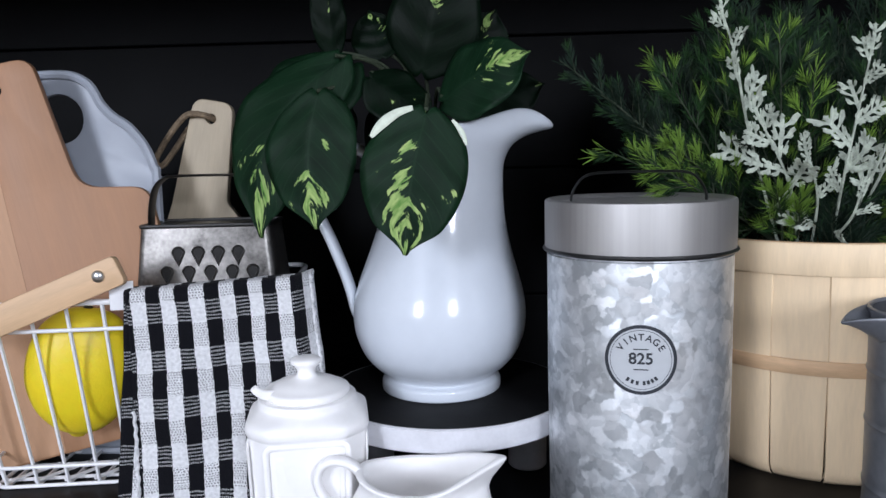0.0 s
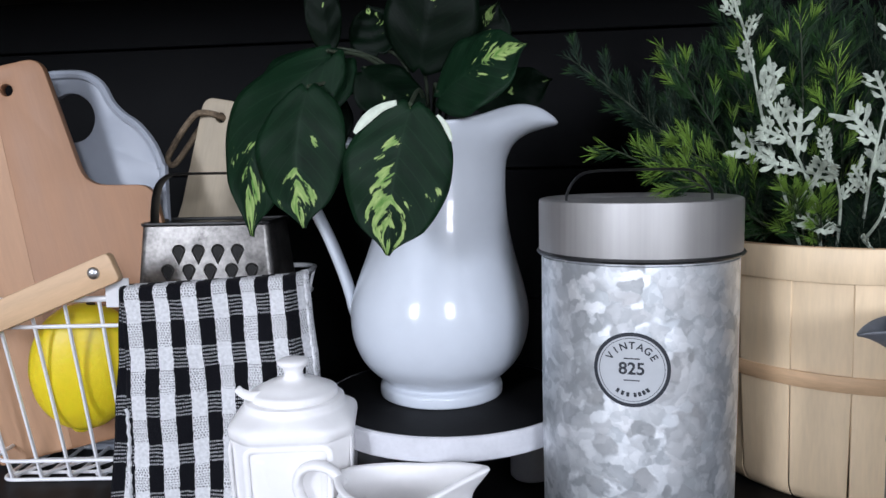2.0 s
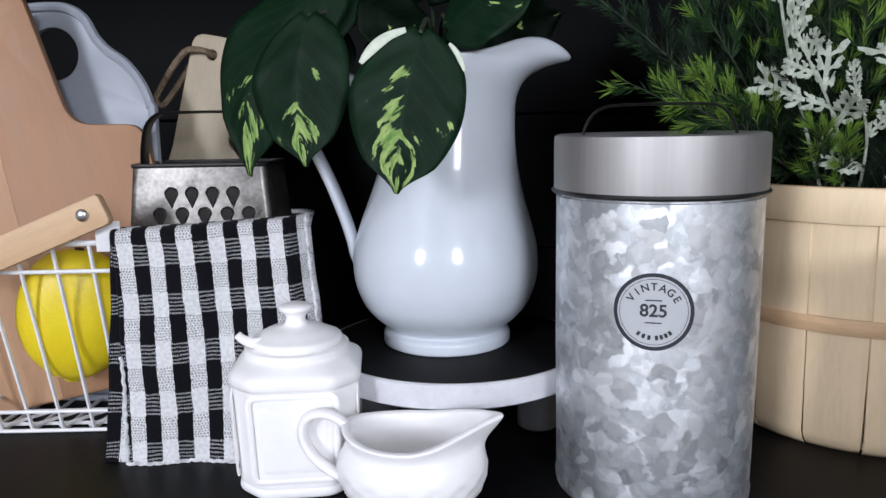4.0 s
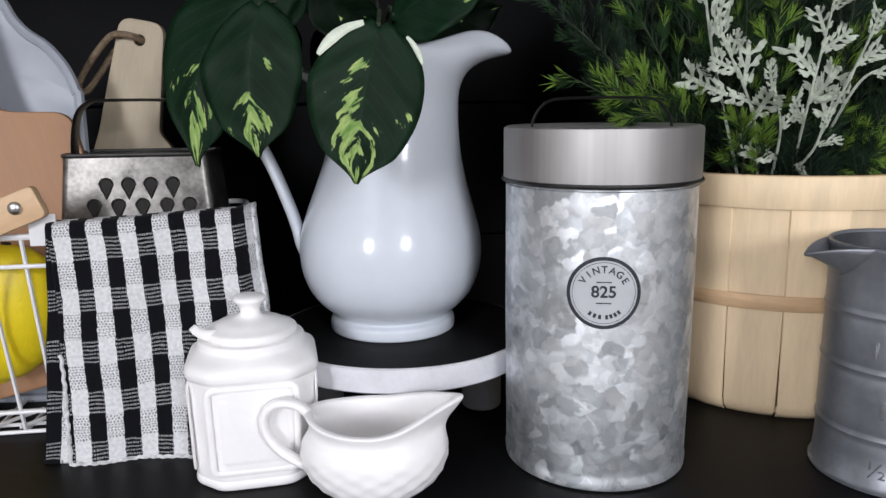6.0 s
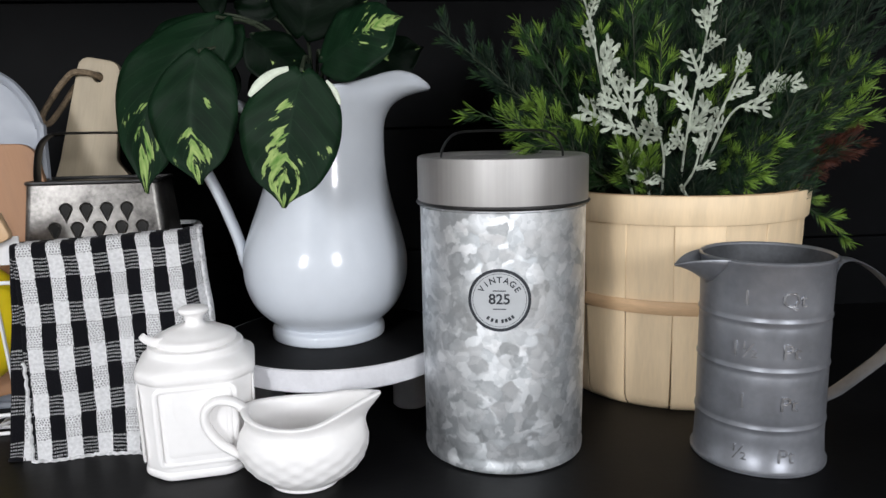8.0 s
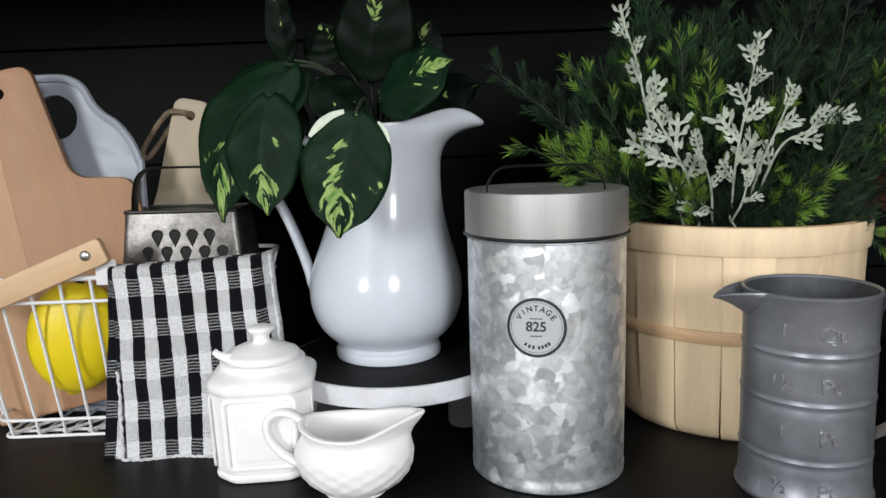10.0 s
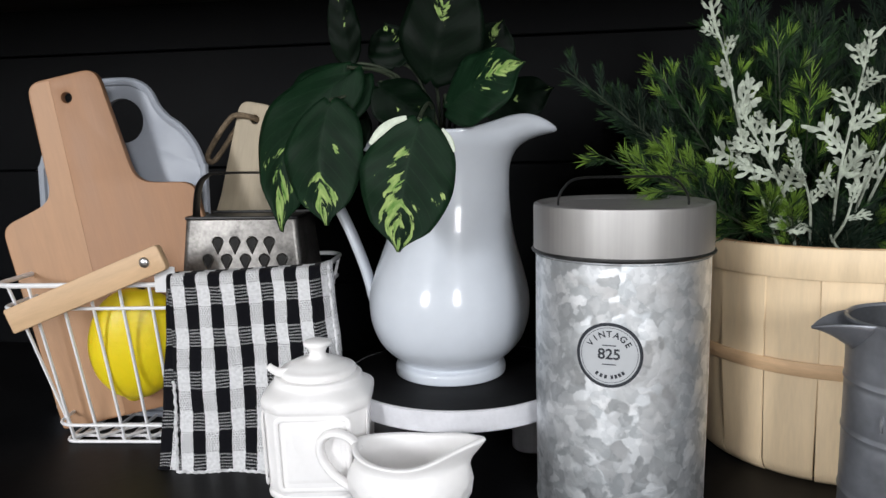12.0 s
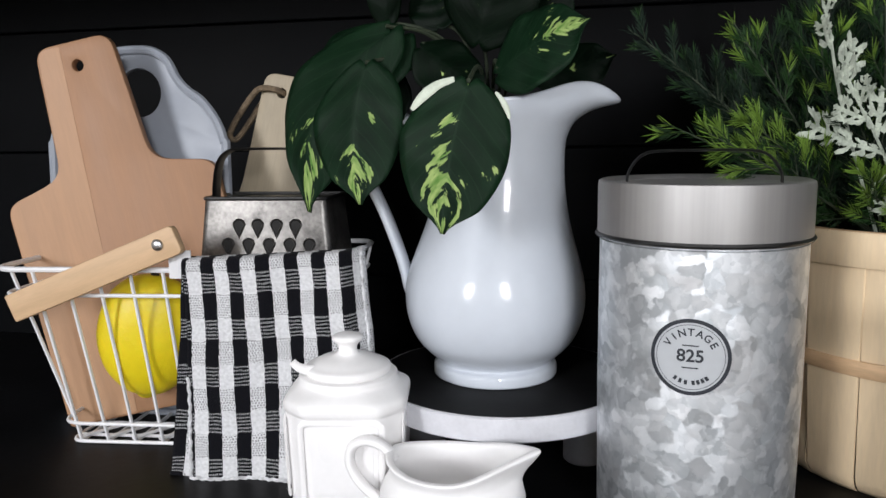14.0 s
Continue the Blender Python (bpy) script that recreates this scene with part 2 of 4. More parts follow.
# near-black that paints the shade inside the grater's openings
M_HOLESHADE = mat("shaded_inside", (0.012, 0.011, 0.010), 0.8)
M_STAVE = mat("basket_veneer", (0.84, 0.65, 0.42), 0.55, vary=0.06, scale=14, bump=0.25, bump_scale=60, stretch=(6, 6, 0.7), random_tint=0.10)
M_HOOP = mat("hoop_veneer", (0.70, 0.46, 0.26), 0.6, vary=0.10, scale=20, bump=0.2, bump_scale=80, stretch=(1, 1, 7))
M_BEECH = mat("beech_board", (0.365, 0.190, 0.096), 0.55, vary=0.06, scale=10, bump=0.1, bump_scale=120, stretch=(6, 6, 0.6))
M_BEECHL = mat("pale_beech_strip", (0.46, 0.265, 0.148), 0.55, vary=0.06, scale=10, bump=0.1, bump_scale=120, stretch=(6, 6, 0.6))
M_HANDLE = mat("handle_wood", (0.60, 0.40, 0.23), 0.5, vary=0.07, scale=25, bump=0.1, stretch=(0.6, 6, 6))
M_PALEWOOD = mat("pale_paddle_wood", (0.45, 0.375, 0.265), 0.6, vary=0.08, scale=16, bump=0.1, stretch=(6, 6, 0.6))
M_ENAMEL = mat("grey_white_enamel", (0.33, 0.355, 0.40), 0.38, vary=0.04, scale=12, spec=0.3)
M_WHITEWIRE = mat("white_coated_wire", (0.80, 0.80, 0.81), 0.4, vary=0.04)
M_LEMON = mat("lemon_peel", (0.80, 0.62, 0.012), 0.42, vary=0.05, scale=20, bump=0.28, bump_scale=420, sss=0.1)
M_LEMONDARK = mat("lemon_stem", (0.03, 0.02, 0.01), 0.8)
M_TWINE = mat("jute_twine", (0.22, 0.16, 0.10), 0.9, vary=0.3, scale=300, bump=0.6, bump_scale=900)
M_SCREW = mat("screw_steel", (0.6, 0.6, 0.6), 0.3, metal=1.0, vary=0.1)
M_STANDTOP = mat("black_board_top", (0.005, 0.005, 0.0055), 0.65, vary=0.3, scale=30, bump=0.1, spec=0.2)
M_STANDEDGE = mat("white_board_edge", (0.66, 0.66, 0.69), 0.55, vary=0.06, scale=50, bump=0.2, bump_scale=200)
M_STANDLEG = mat("grey_foot", (0.40, 0.40, 0.42), 0.6, vary=0.08)
M_CLOTH = gingham()
M_HEM = mat("white_hem_thread", (0.70, 0.70, 0.71), 0.9, vary=0.25, scale=200, bump=0.6, bump_scale=900, spec=0.1)
M_LEAF = pothos(0.065)
# back and top leaves: shade under the upper shelf put into a darker green
M_LEAFSHADED = pothos(-0.04, 0.34)
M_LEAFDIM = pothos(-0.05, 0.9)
M_LEAFMID = pothos(0.03, 1.0)
M_PALEEDGE = mat("pale_leaf_edge", (0.62, 0.68, 0.56), 0.6, vary=0.1, scale=90)
M_STEM = mat("plant_stem", (0.040, 0.052, 0.032), 0.6, vary=0.2, spec=0.2)
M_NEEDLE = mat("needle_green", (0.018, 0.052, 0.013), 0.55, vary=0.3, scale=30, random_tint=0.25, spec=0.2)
# darker green for back and inner sprigs; puts the shade among them into colour
M_NEEDLEDK = mat("needle_dark_shaded", (0.012, 0.026, 0.015), 0.6, vary=0.3, scale=30, random_tint=0.3, spec=0.15)
M_NEEDLELT = mat("needle_yellow_green", (0.150, 0.260, 0.036), 0.5, vary=0.25, scale=40, random_tint=0.2, spec=0.25)
M_NEEDLERED = mat("needle_russet", (0.06, 0.018, 0.010), 0.6, vary=0.3, spec=0.2)
M_MILLER = mat("silver_leaf", (0.44, 0.49, 0.40), 0.8, vary=0.25, scale=120, bump=0.5, bump_scale=700)
M_LABEL = mat("label_paper", (0.47, 0.49, 0.51), 0.5, vary=0.03)
M_INK = mat("label_ink", (0.018, 0.022, 0.03), 0.6, vary=0.1)


# ---- builders ----
def finish(bm, smooth=True, angle=40):
    bmesh.ops.recalc_face_normals(bm, faces=bm.faces)
    me = bpy.data.meshes.new("mesh")
    bm.to_mesh(me)
    bm.free()
    if smooth:
        me.polygons.foreach_set("use_smooth", [True] * len(me.polygons))
        me.set_sharp_from_angle(angle=radians(angle))
    return me


def part(name, bm, material, parent=None, label="", smooth=True, angle=40):
    me = bm if isinstance(bm, bpy.types.Mesh) else finish(bm, smooth, angle)
    for m in (material if isinstance(material, (list, tuple)) else [material]):
        me.materials.append(m)
    ob = new(name, me)
    if parent:
        ob.parent = parent
    if label:
        ob["label"] = label
    return ob


def thing(name, at, label, category, group="", turn=0.0):
    e = new(name)
    e.empty_display_size = 0.02
    e.matrix_world = pose(*at, 0, 0, turn)
    return tagged(e, label, category, group)


def box(w, d, h, bevel=0.001, at=(0, 0, 0), seg=2):
    bm = bmesh.new()
    bmesh.ops.create_cube(bm, size=1)
    bmesh.ops.scale(bm, vec=(w, d, h), verts=bm.verts)
    if bevel:
        bmesh.ops.bevel(bm, geom=bm.edges[:], offset=bevel, segments=seg, affect="EDGES", profile=0.5)
    bmesh.ops.translate(bm, vec=at, verts=bm.verts)
    return bm


def lathe(profile, n=64, close=False):
    """Turn a profile of (radius, height) round z; radius 0 closes on the axis."""
    bm = bmesh.new()
    rings = []
    for r, z in profile:
        if r < 1e-6:
            rings.append([bm.verts.new((0, 0, z))])
        else:
            rings.append([bm.verts.new((r * math.cos(2 * math.pi * k / n), r * math.sin(2 * math.pi * k / n), z)) for k in range(n)])
    for a, b in zip(rings, rings[1:] + (rings[:1] if close else [])):
        for k in range(n):
            f = [a[k % len(a)], a[(k + 1) % len(a)], b[(k + 1) % len(b)], b[k % len(b)]]
            f = list(dict.fromkeys(f))
            if len(f) > 2:
                bm.faces.new(f)
    return bm


def smooth_profile(points, steps=6):
    """A Catmull-Rom curve through (radius, height) points."""
    out = []
    p = [points[0], *points, points[-1]]
    for i in range(1, len(p) - 2):
        for s in range(steps):
            t = s / steps
            out.append(tuple(0.5 * (2 * b + (c - a) * t + (2 * a - 5 * b + 4 * c - d) * t * t + (3 * b - a - 3 * c + d) * t ** 3)
                             for a, b, c, d in zip(p[i - 1], p[i], p[i + 1], p[i + 2])))
    out.append(points[-1])
    return out


def tube(points, r, n=8, closed=False, flat=None, bm=None, taper=1.0, axis=None):
    """A round wire along points, or with flat=(a, b) an oval or flat strap; axis fixes the strap's width direction."""
    bm = bm or bmesh.new()
    pts = [Vector(p) for p in points]
    a, b = flat or (r, r)
    rings, side = [], None
    for i, p in enumerate(pts):
        if closed:
            t = pts[(i + 1) % len(pts)] - pts[i - 1]
        else:
            t = pts[min(i + 1, len(pts) - 1)] - pts[max(i - 1, 0)]
        t.normalize()
        ref = Vector(axis) if axis else (side or (Vector((0, 0, 1)) if abs(t.z) < 0.9 else Vector((1, 0, 0))))
        s = (ref - t * ref.dot(t)).normalized()
        side = s
        q = t.cross(s)
        k = taper(i / (len(pts) - 1)) if callable(taper) else 1 + (taper - 1) * i / max(1, len(pts) - 1)
        rings.append([bm.verts.new(p + k * (s * a * math.cos(2 * math.pi * j / n) + q * b * math.sin(2 * math.pi * j / n))) for j in range(n)])
    pairs = list(zip(rings, rings[1:])) + ([(rings[-1], rings[0])] if closed else [])
    for u, v in pairs:
        for j in range(n):
            bm.faces.new((u[j], u[(j + 1) % n], v[(j + 1) % n], v[j]))
    if not closed:
        bm.faces.new(rings[0])
        bm.faces.new(rings[-1][::-1])
    return bm


def curve3(points, steps=8):
    return smooth_profile([tuple(p) for p in points], steps)


def slab(outline, thick, hole=None, bevel=0.0015):
    """A flat board in the x-z plane from an outline, with an optional round hole (x, z, r); its thickness runs along +y."""
    bm = bmesh.new()
    loops = [[bm.verts.new((x, 0, z)) for x, z in outline]]
    if hole:
        hx, hz, hr = hole
        loops.append([bm.verts.new((hx + hr * math.cos(2 * math.pi * k / 32), 0, hz + hr * math.sin(2 * math.pi * k / 32))) for k in range(32)])
    edges = []
    for lp in loops:
        for a, b in zip(lp, lp[1:] + lp[:1]):
            edges.append(bm.edges.new((a, b)))
    bmesh.ops.triangle_fill(bm, edges=edges, use_beauty=True, use_dissolve=False)
    got = bmesh.ops.extrude_face_region(bm, geom=bm.faces[:])
    bmesh.ops.translate(bm, vec=(0, thick, 0), verts=[v for v in got["geom"] if isinstance(v, bmesh.types.BMVert)])
    bmesh.ops.recalc_face_normals(bm, faces=bm.faces)
    if bevel:
        rim = [e for e in bm.edges if len(e.link_faces) == 2 and e.calc_face_angle(0) > 1.2]
        bmesh.ops.bevel(bm, geom=rim, offset=bevel, segments=2, affect="EDGES", profile=0.5)
    return bm


def rounded(points, r, n=5):
    """Round the corners of a polygon; r is one radius or one for each corner."""
    out = []
    for i, p in enumerate(points):
        rad = r[i] if isinstance(r, (list, tuple)) else r
        a, b, c = Vector(points[i - 1]), Vector(p), Vector(points[(i + 1) % len(points)])
        u, v = (a - b).normalized(), (c - b).normalized()
        ang = u.angle(v)
        d = min(rad / math.tan(ang / 2), (a - b).length * 0.48, (c - b).length * 0.48)
        for k in range(n + 1):
            t = k / n
            out.append(tuple((b + u * d) * (1 - t) ** 2 + b * 2 * t * (1 - t) + (b + v * d) * t * t))
    return out


def text_mesh(text, size, depth=0.0, bold=0.0):
    cu = bpy.data.curves.new("writing", "FONT")
    cu.body, cu.size, cu.extrude, cu.align_x, cu.align_y = text, size, depth, "CENTER", "CENTER"
    cu.offset = bold
    tmp = new("writing", cu)
    bpy.context.view_layer.update()
    me = bpy.data.meshes.new_from_object(tmp.evaluated_get(bpy.context.evaluated_depsgraph_get()))
    bpy.data.objects.remove(tmp)
    return me


def wrap(me, radius, z0, angle):
    """Bend a mesh in the x-y plane round an upright cylinder: x runs round it, y up; angle is where x = 0 faces."""
    for v in me.vertices:
        a = angle + v.co.x / radius
        r = radius + v.co.z
        v.co = (r * math.cos(a), r * math.sin(a), z0 + v.co.y)
    return me


# ---- the cabinet and the room ----
def structure(name, bm, material, label):
    return tagged(part(name, bm, material, smooth=False), label, name.split("_")[0], kind="structure")


structure("shelf_lower", box(2.2, 0.58, 0.03, 0.002, (0, 0.68, -0.015)), M_SHELF, "black painted wooden shelf under the kitchen wares")
structure("shelf_upper", box(2.2, 0.50, 0.025, 0.002, (0, 0.72, 0.4675)), M_SHELFUP, "black painted shelf board above the wares")
wall = tagged(new("wall_back"), "black painted horizontal board wall behind the shelf", "wall", kind="structure")
wall.location = (0, 0.97, 0)
plank_h = 0.152
for k in range(-2, 8):
    part("board", box(2.2, 0.018, plank_h - 0.0016, 0.0015, (0, 0.009 - 0.018, 0.396 - 2 * plank_h + plank_h * (k + 0.5))), M_WALLP, wall, smooth=False)
part("backing", box(2.2, 0.02, 1.6, 0, (0, 0.0115, 0.5)), M_SHELF, wall, smooth=False)
structure("cabinet_side_left", box(0.025, 0.60, 1.35, 0.002, (-1.1135, 0.67, 0.4)), M_SHELF, "black painted side panel of the shelf")
structure("cabinet_side_right", box(0.025, 0.60, 1.35, 0.002, (1.1135, 0.67, 0.4)), M_SHELF, "black painted side panel of the shelf")
structure("floor", box(5.0, 3.2, 0.05, 0, (0, -0.55, -0.925)), M_FLOOR, "oak floor of the room")
structure("ceiling", box(5.0, 3.2, 0.05, 0, (0, -0.55, 1.625)), M_ROOM, "pale ceiling of the room")
structure("wall_left", box(0.1, 3.2, 2.5, 0, (-2.45, -0.55, 0.35)), M_ROOM, "pale painted room wall")
structure("wall_right", box(0.1, 3.2, 2.5, 0, (2.45, -0.55, 0.35)), M_ROOM, "pale painted room wall")
structure("wall_far", box(4.8, 0.1, 2.5, 0, (0, 1.05, 0.35)), M_ROOM, "pale painted room wall behind the shelf")
# wall behind the camera, with two window openings
wx = [(-2.4, -1.53), (-0.97, 0.72), (1.28, 2.4)]
bm = bmesh.new()


def add_box(bm, x0, x1, y0, y1, z0, z1):
    got = bmesh.ops.create_cube(bm, size=1)
    bmesh.ops.scale(bm, vec=(x1 - x0, y1 - y0, z1 - z0), verts=got["verts"])
    bmesh.ops.translate(bm, vec=((x0 + x1) / 2, (y0 + y1) / 2, (z0 + z1) / 2), verts=got["verts"])


for x0, x1 in wx:
    add_box(bm, x0, x1, -2.1, -2.0, -0.9, 1.6)
for x0, x1 in ((-1.53, -0.97), (0.72, 1.28)):
    add_box(bm, x0, x1, -2.1, -2.0, -0.9, 0.35)
    add_box(bm, x0, x1, -2.1, -2.0, 1.25, 1.6)
structure("wall_window", bm, M_ROOM, "pale painted wall with two windows")


# ---- galvanized canister ----
def canister(at, turn):
    c = thing("canister", at, "galvanized steel canister with brushed lid and round printed label", "canister")
    R = 0.0622
    part("body", lathe([(0, 0.002), (R - 0.006, 0.002), (R - 0.003, 0.0), (R - 0.0008, 0.0015), (R - 0.0004, 0.006), (R - 0.0012, 0.0085), (R - 0.001, 0.012), (R, 0.10), (R, 0.190), (R - 0.001, 0.1905), (R - 0.001, 0.21), (0, 0.21)], 96), M_GALV, c)
    lid = part("lid", lathe([(R + 0.0002, 0.194), (R + 0.0016, 0.1945), (R + 0.0016, 0.2245), (R + 0.0012, 0.2265), (R - 0.001, 0.2275), (R - 0.003, 0.2265), (R - 0.005, 0.2245), (0, 0.2245)], 96), M_STEEL, c, "brushed steel lid")
    part("rolled_edge", lathe([(R + 0.0004, 0.1915), (R + 0.0024, 0.192), (R + 0.0032, 0.1932), (R + 0.0024, 0.1945), (R + 0.0004, 0.195)], 96, close=True), M_DARKWIRE, lid)
    pts = [(-0.046, 0, 0.2245), (-0.0455, 0, 0.230), (-0.042, 0, 0.237), (-0.036, 0, 0.2425), (-0.026, 0, 0.2445), (0, 0, 0.2448), (0.026, 0, 0.2445), (0.036, 0, 0.2425), (0.042, 0, 0.237), (0.0455, 0, 0.230), (0.046, 0, 0.2245)]
    part("lid_handle", tube(curve3(pts, 4), 0.0013, 8, flat=(0.0022, 0.0009), axis=(0, 1, 0)), M_DARKWIRE, lid, "thin wire lid handle")
    # round label: paper disc, dark ring, inner line and printing
    face = radians(-101)
    zc, r = 0.130, 0.0222

    def disc(r0, r1, lift, n=48, rings=4):
        bm = bmesh.new()
        last = None
        for j in range(rings + 1):
            rr = r0 + (r1 - r0) * j / rings
            ring = [bm.verts.new((rr * math.cos(2 * math.pi * k / n), rr * math.sin(2 * math.pi * k / n), lift)) for k in range(n)]
            if last:
                for k in range(n):
                    bm.faces.new((last[k], last[(k + 1) % n], ring[(k + 1) % n], ring[k]))
            elif r0 < 1e-4:
                bm.faces.new(ring)
            last = ring
        return wrap(finish(bm), R, zc, face)

    lab = part("label", disc(0.00005, r, 0.0002), M_LABEL, c, "round printed paper label")
    part("label_ring", disc(r - 0.0022, r, 0.00035, rings=1), M_INK, lab)
    part("label_line", disc(r - 0.0036, r - 0.0033, 0.00035, rings=1), M_INK, lab)
    t = text_mesh("825", 0.0100, 0, 0.00022)
    for v in t.vertices:
        v.co.z += 0.0004
    part("number", wrap(t, R, zc + 0.0005, face), M_INK, lab, smooth=False)
    word = "VINTAGE"
    for i, ch in enumerate(word):
        a = radians(90 + (3 - i) * 19.5)
        t = text_mesh(ch, 0.0060, 0, 0.00012)
        t.transform(Matrix.Translation((0.0143 * math.cos(a), 0.0143 * math.sin(a), 0.0004)) @ Matrix.Rotation(a - math.pi / 2, 4, "Z"))
        part("letter", wrap(t, R, zc, face), M_INK, lab, smooth=False)
    for k, a in enumerate((-122, -110, -98, -82, -72, -62, -52)):
        # small illegible line at the foot of the label
        bar = box(0.0017, 0.0026, 0.0001, 0, (0, 0, 0.0004))
        me = finish(bar, False)
        me.transform(Matrix.Translation((0.0148 * math.cos(radians(a)), 0.0148 * math.sin(radians(a)), 0)) @ Matrix.Rotation(radians(a) + math.pi / 2, 4, "Z"))
        part("print_bar", wrap(me, R, zc, face), M_INK, lab, smooth=False)
    for dz in (0.0067, -0.0062):
        me = finish(box(0.009, 0.0007, 0.0001, 0, (0, dz, 0.0004)), False)
        part("print_bar", wrap(me, R, zc, face), M_INK, lab, smooth=False)
    c.rotation_euler[2] = turn
    return c


canister((0.180, 0.579, 0.0), 0.0)


# ---- white jug ----
def jug(at):
    j = thing("pitcher", at, "glossy white ceramic pitcher holding trailing leaves, on a round stand", "pitcher")
    # (radius, height, sideways shift): round foot, full belly, neck that leans towards the spout
    body = [(0.0470, 0.0, 0), (0.0488, 0.0016, 0), (0.0489, 0.0070, 0), (0.0478, 0.0095, 0), (0.0452, 0.0112, 0), (0.0448, 0.0128, 0), (0.0480, 0.0158, 0), (0.0540, 0.0205, 0), (0.0612, 0.0288, 0), (0.0658, 0.0378, 0), (0.0692, 0.0490, 0), (0.0704, 0.0615, 0), (0.0694, 0.0750, 0), (0.0648, 0.0920, 0.0006), (0.0578, 0.1130, 0.0018), (0.0522, 0.1330, 0.0034), (0.0497, 0.1480, 0.0042), (0.0487, 0.1600, 0.0046)]
    neck = [(0.0487, 0.1600, 0.0046), (0.0482, 0.1720, 0.0046), (0.0482, 0.1860, 0.0044), (0.0490, 0.1990, 0.0040), (0.0508, 0.2110, 0.0036)]
    lip = [(0.0533, 0.1600, 0), (0.0536, 0.1770, 0), (0.0556, 0.1870, 0), (0.0610, 0.1962, 0), (0.0705, 0.2026, 0), (0.0815, 0.2060, 0), (0.0915, 0.2080, 0), (0.0938, 0.2098, 0)]
    n, m = 96, 24
    low = smooth_profile(body, 5)
    back = smooth_profile(neck, 6)
    fine = smooth_profile(lip, 12)
    bm = bmesh.new()

    def sample(curve, t):
        i = min(int(t * (len(curve) - 1)), len(curve) - 2)
        f = t * (len(curve) - 1) - i
        return [a + (b - a) * f for a, b in zip(curve[i], curve[i + 1])]

    def belly(r, z, c):
        return [bm.verts.new((c + r * math.cos(2 * math.pi * i / n), r * math.sin(2 * math.pi * i / n), z)) for i in range(n)]

    def collar(t, inset=0.0, rise=0.0):
        r, z, c = sample(back, t)
        lx, lz, _ = sample(fine, t)
        out = []
        for i in range(n):
            a = 2 * math.pi * i / n
            w = max(0.0, math.cos(a)) ** 2.3
            x, y = c + r * math.cos(a), r * math.sin(a) * (1 - 0.25 * w * t)
            x += (lx - c - r) * w
            zz = z * (1 - w) + lz * w
            off = min(a, 2 * math.pi - a)
            zz += 0.0115 * t ** 3 * math.exp(-((off - 0.62) / 0.40) ** 2)
            d = Vector((x - c, y, 0))
            d.normalize()
            out.append(bm.verts.new((x - d.x * inset, y - d.y * inset, zz + rise + inset * 0.6 * w)))
        return out

    rings = [[bm.verts.new((0, 0, 0.003))], belly(0.040, 0.003, 0), belly(0.0445, 0.0, 0)] + [belly(*q) for q in low]
    rings += [collar(k / m) for k in range(1, m + 1)]
    rings += [collar(1, 0.0008, 0.0011), collar(1, 0.0022, 0.0014), collar(1, 0.0034, 0.0006)]
    rings += [collar(k / m, 0.0038) for k in range(m - 1, 0, -2)]
    rings += [belly(r - 0.0038, z, c) for r, z, c in low[::-3] if z > 0.02] + [[bm.verts.new((0, 0, 0.02))]]
    for a, b in zip(rings, rings[1:]):
        for k in range(n):
            f = list(dict.fromkeys([a[k % len(a)], a[(k + 1) % n % len(a)], b[(k + 1) % n % len(b)], b[k % len(b)]]))
            if len(f) > 2:
                bm.faces.new(f)
    part("body", bm, M_CERAMIC, j, angle=60)
    pts = [(-0.0640, 0, 0.056), (-0.0690, 0, 0.066), (-0.0722, 0, 0.080), (-0.0780, 0, 0.099), (-0.0868, 0, 0.1225), (-0.0950, 0, 0.1405), (-0.1025, 0, 0.156), (-0.108, 0, 0.172), (-0.107, 0, 0.188), (-0.098, 0, 0.200), (-0.080, 0, 0.203), (-0.062, 0, 0.196), (-0.045, 0, 0.185)]
    bm = tube(curve3(pts, 6), 0.006, 16, flat=(0.0080, 0.0046), axis=(0, 1, 0))
    part("handle", bm, M_CERAMIC, j)
    return j


STAND_TOP = 0.0695
jug((0.0385, 0.666, STAND_TOP))


def stand(at):
    s = thing("riser_stand", at, "low round stand with black top, white edge and stubby feet", "stand")
    R, z1, t = 0.101, STAND_TOP, 0.0185
    part("edge", lathe([(0, z1 - t), (R - 0.002, z1 - t), (R, z1 - t + 0.0015), (R + 0.0005, z1 - 0.006), (R, z1 - 0.0012), (R - 0.0015, z1 - 0.0002), (R - 0.004, z1 - 0.0006), (0, z1 - 0.0006)], 96), M_STANDEDGE, s, "white painted round edge")
    part("top", lathe([(0, z1 - 0.0003), (R - 0.003, z1 - 0.0003), (R - 0.0026, z1), (0, z1)], 96), M_STANDTOP, s, "matt black top")
    for a in (-178, -2, 90):
        bm = lathe([(0, 0), (0.014, 0), (0.016, 0.002), (0.016, z1 - t - 0.002), (0.015, z1 - t), (0, z1 - t)], 32)
        f = part("foot", bm, M_STANDLEG, s)
        f.location = (0.064 * math.cos(radians(a)), 0.064 * math.sin(radians(a)) + 0.004, 0)
    return s


stand((0.045, 0.664, 0))


# ---- sugar bowl ----
def skin(bm, rings):
    for a, b in zip(rings, rings[1:]):
        n = max(len(a), len(b))
        for k in range(n):
            f = list(dict.fromkeys([a[k % len(a)], a[(k + 1) % n % len(a)], b[(k + 1) % n % len(b)], b[k % len(b)]]))
            if len(f) > 2:
                bm.faces.new(f)


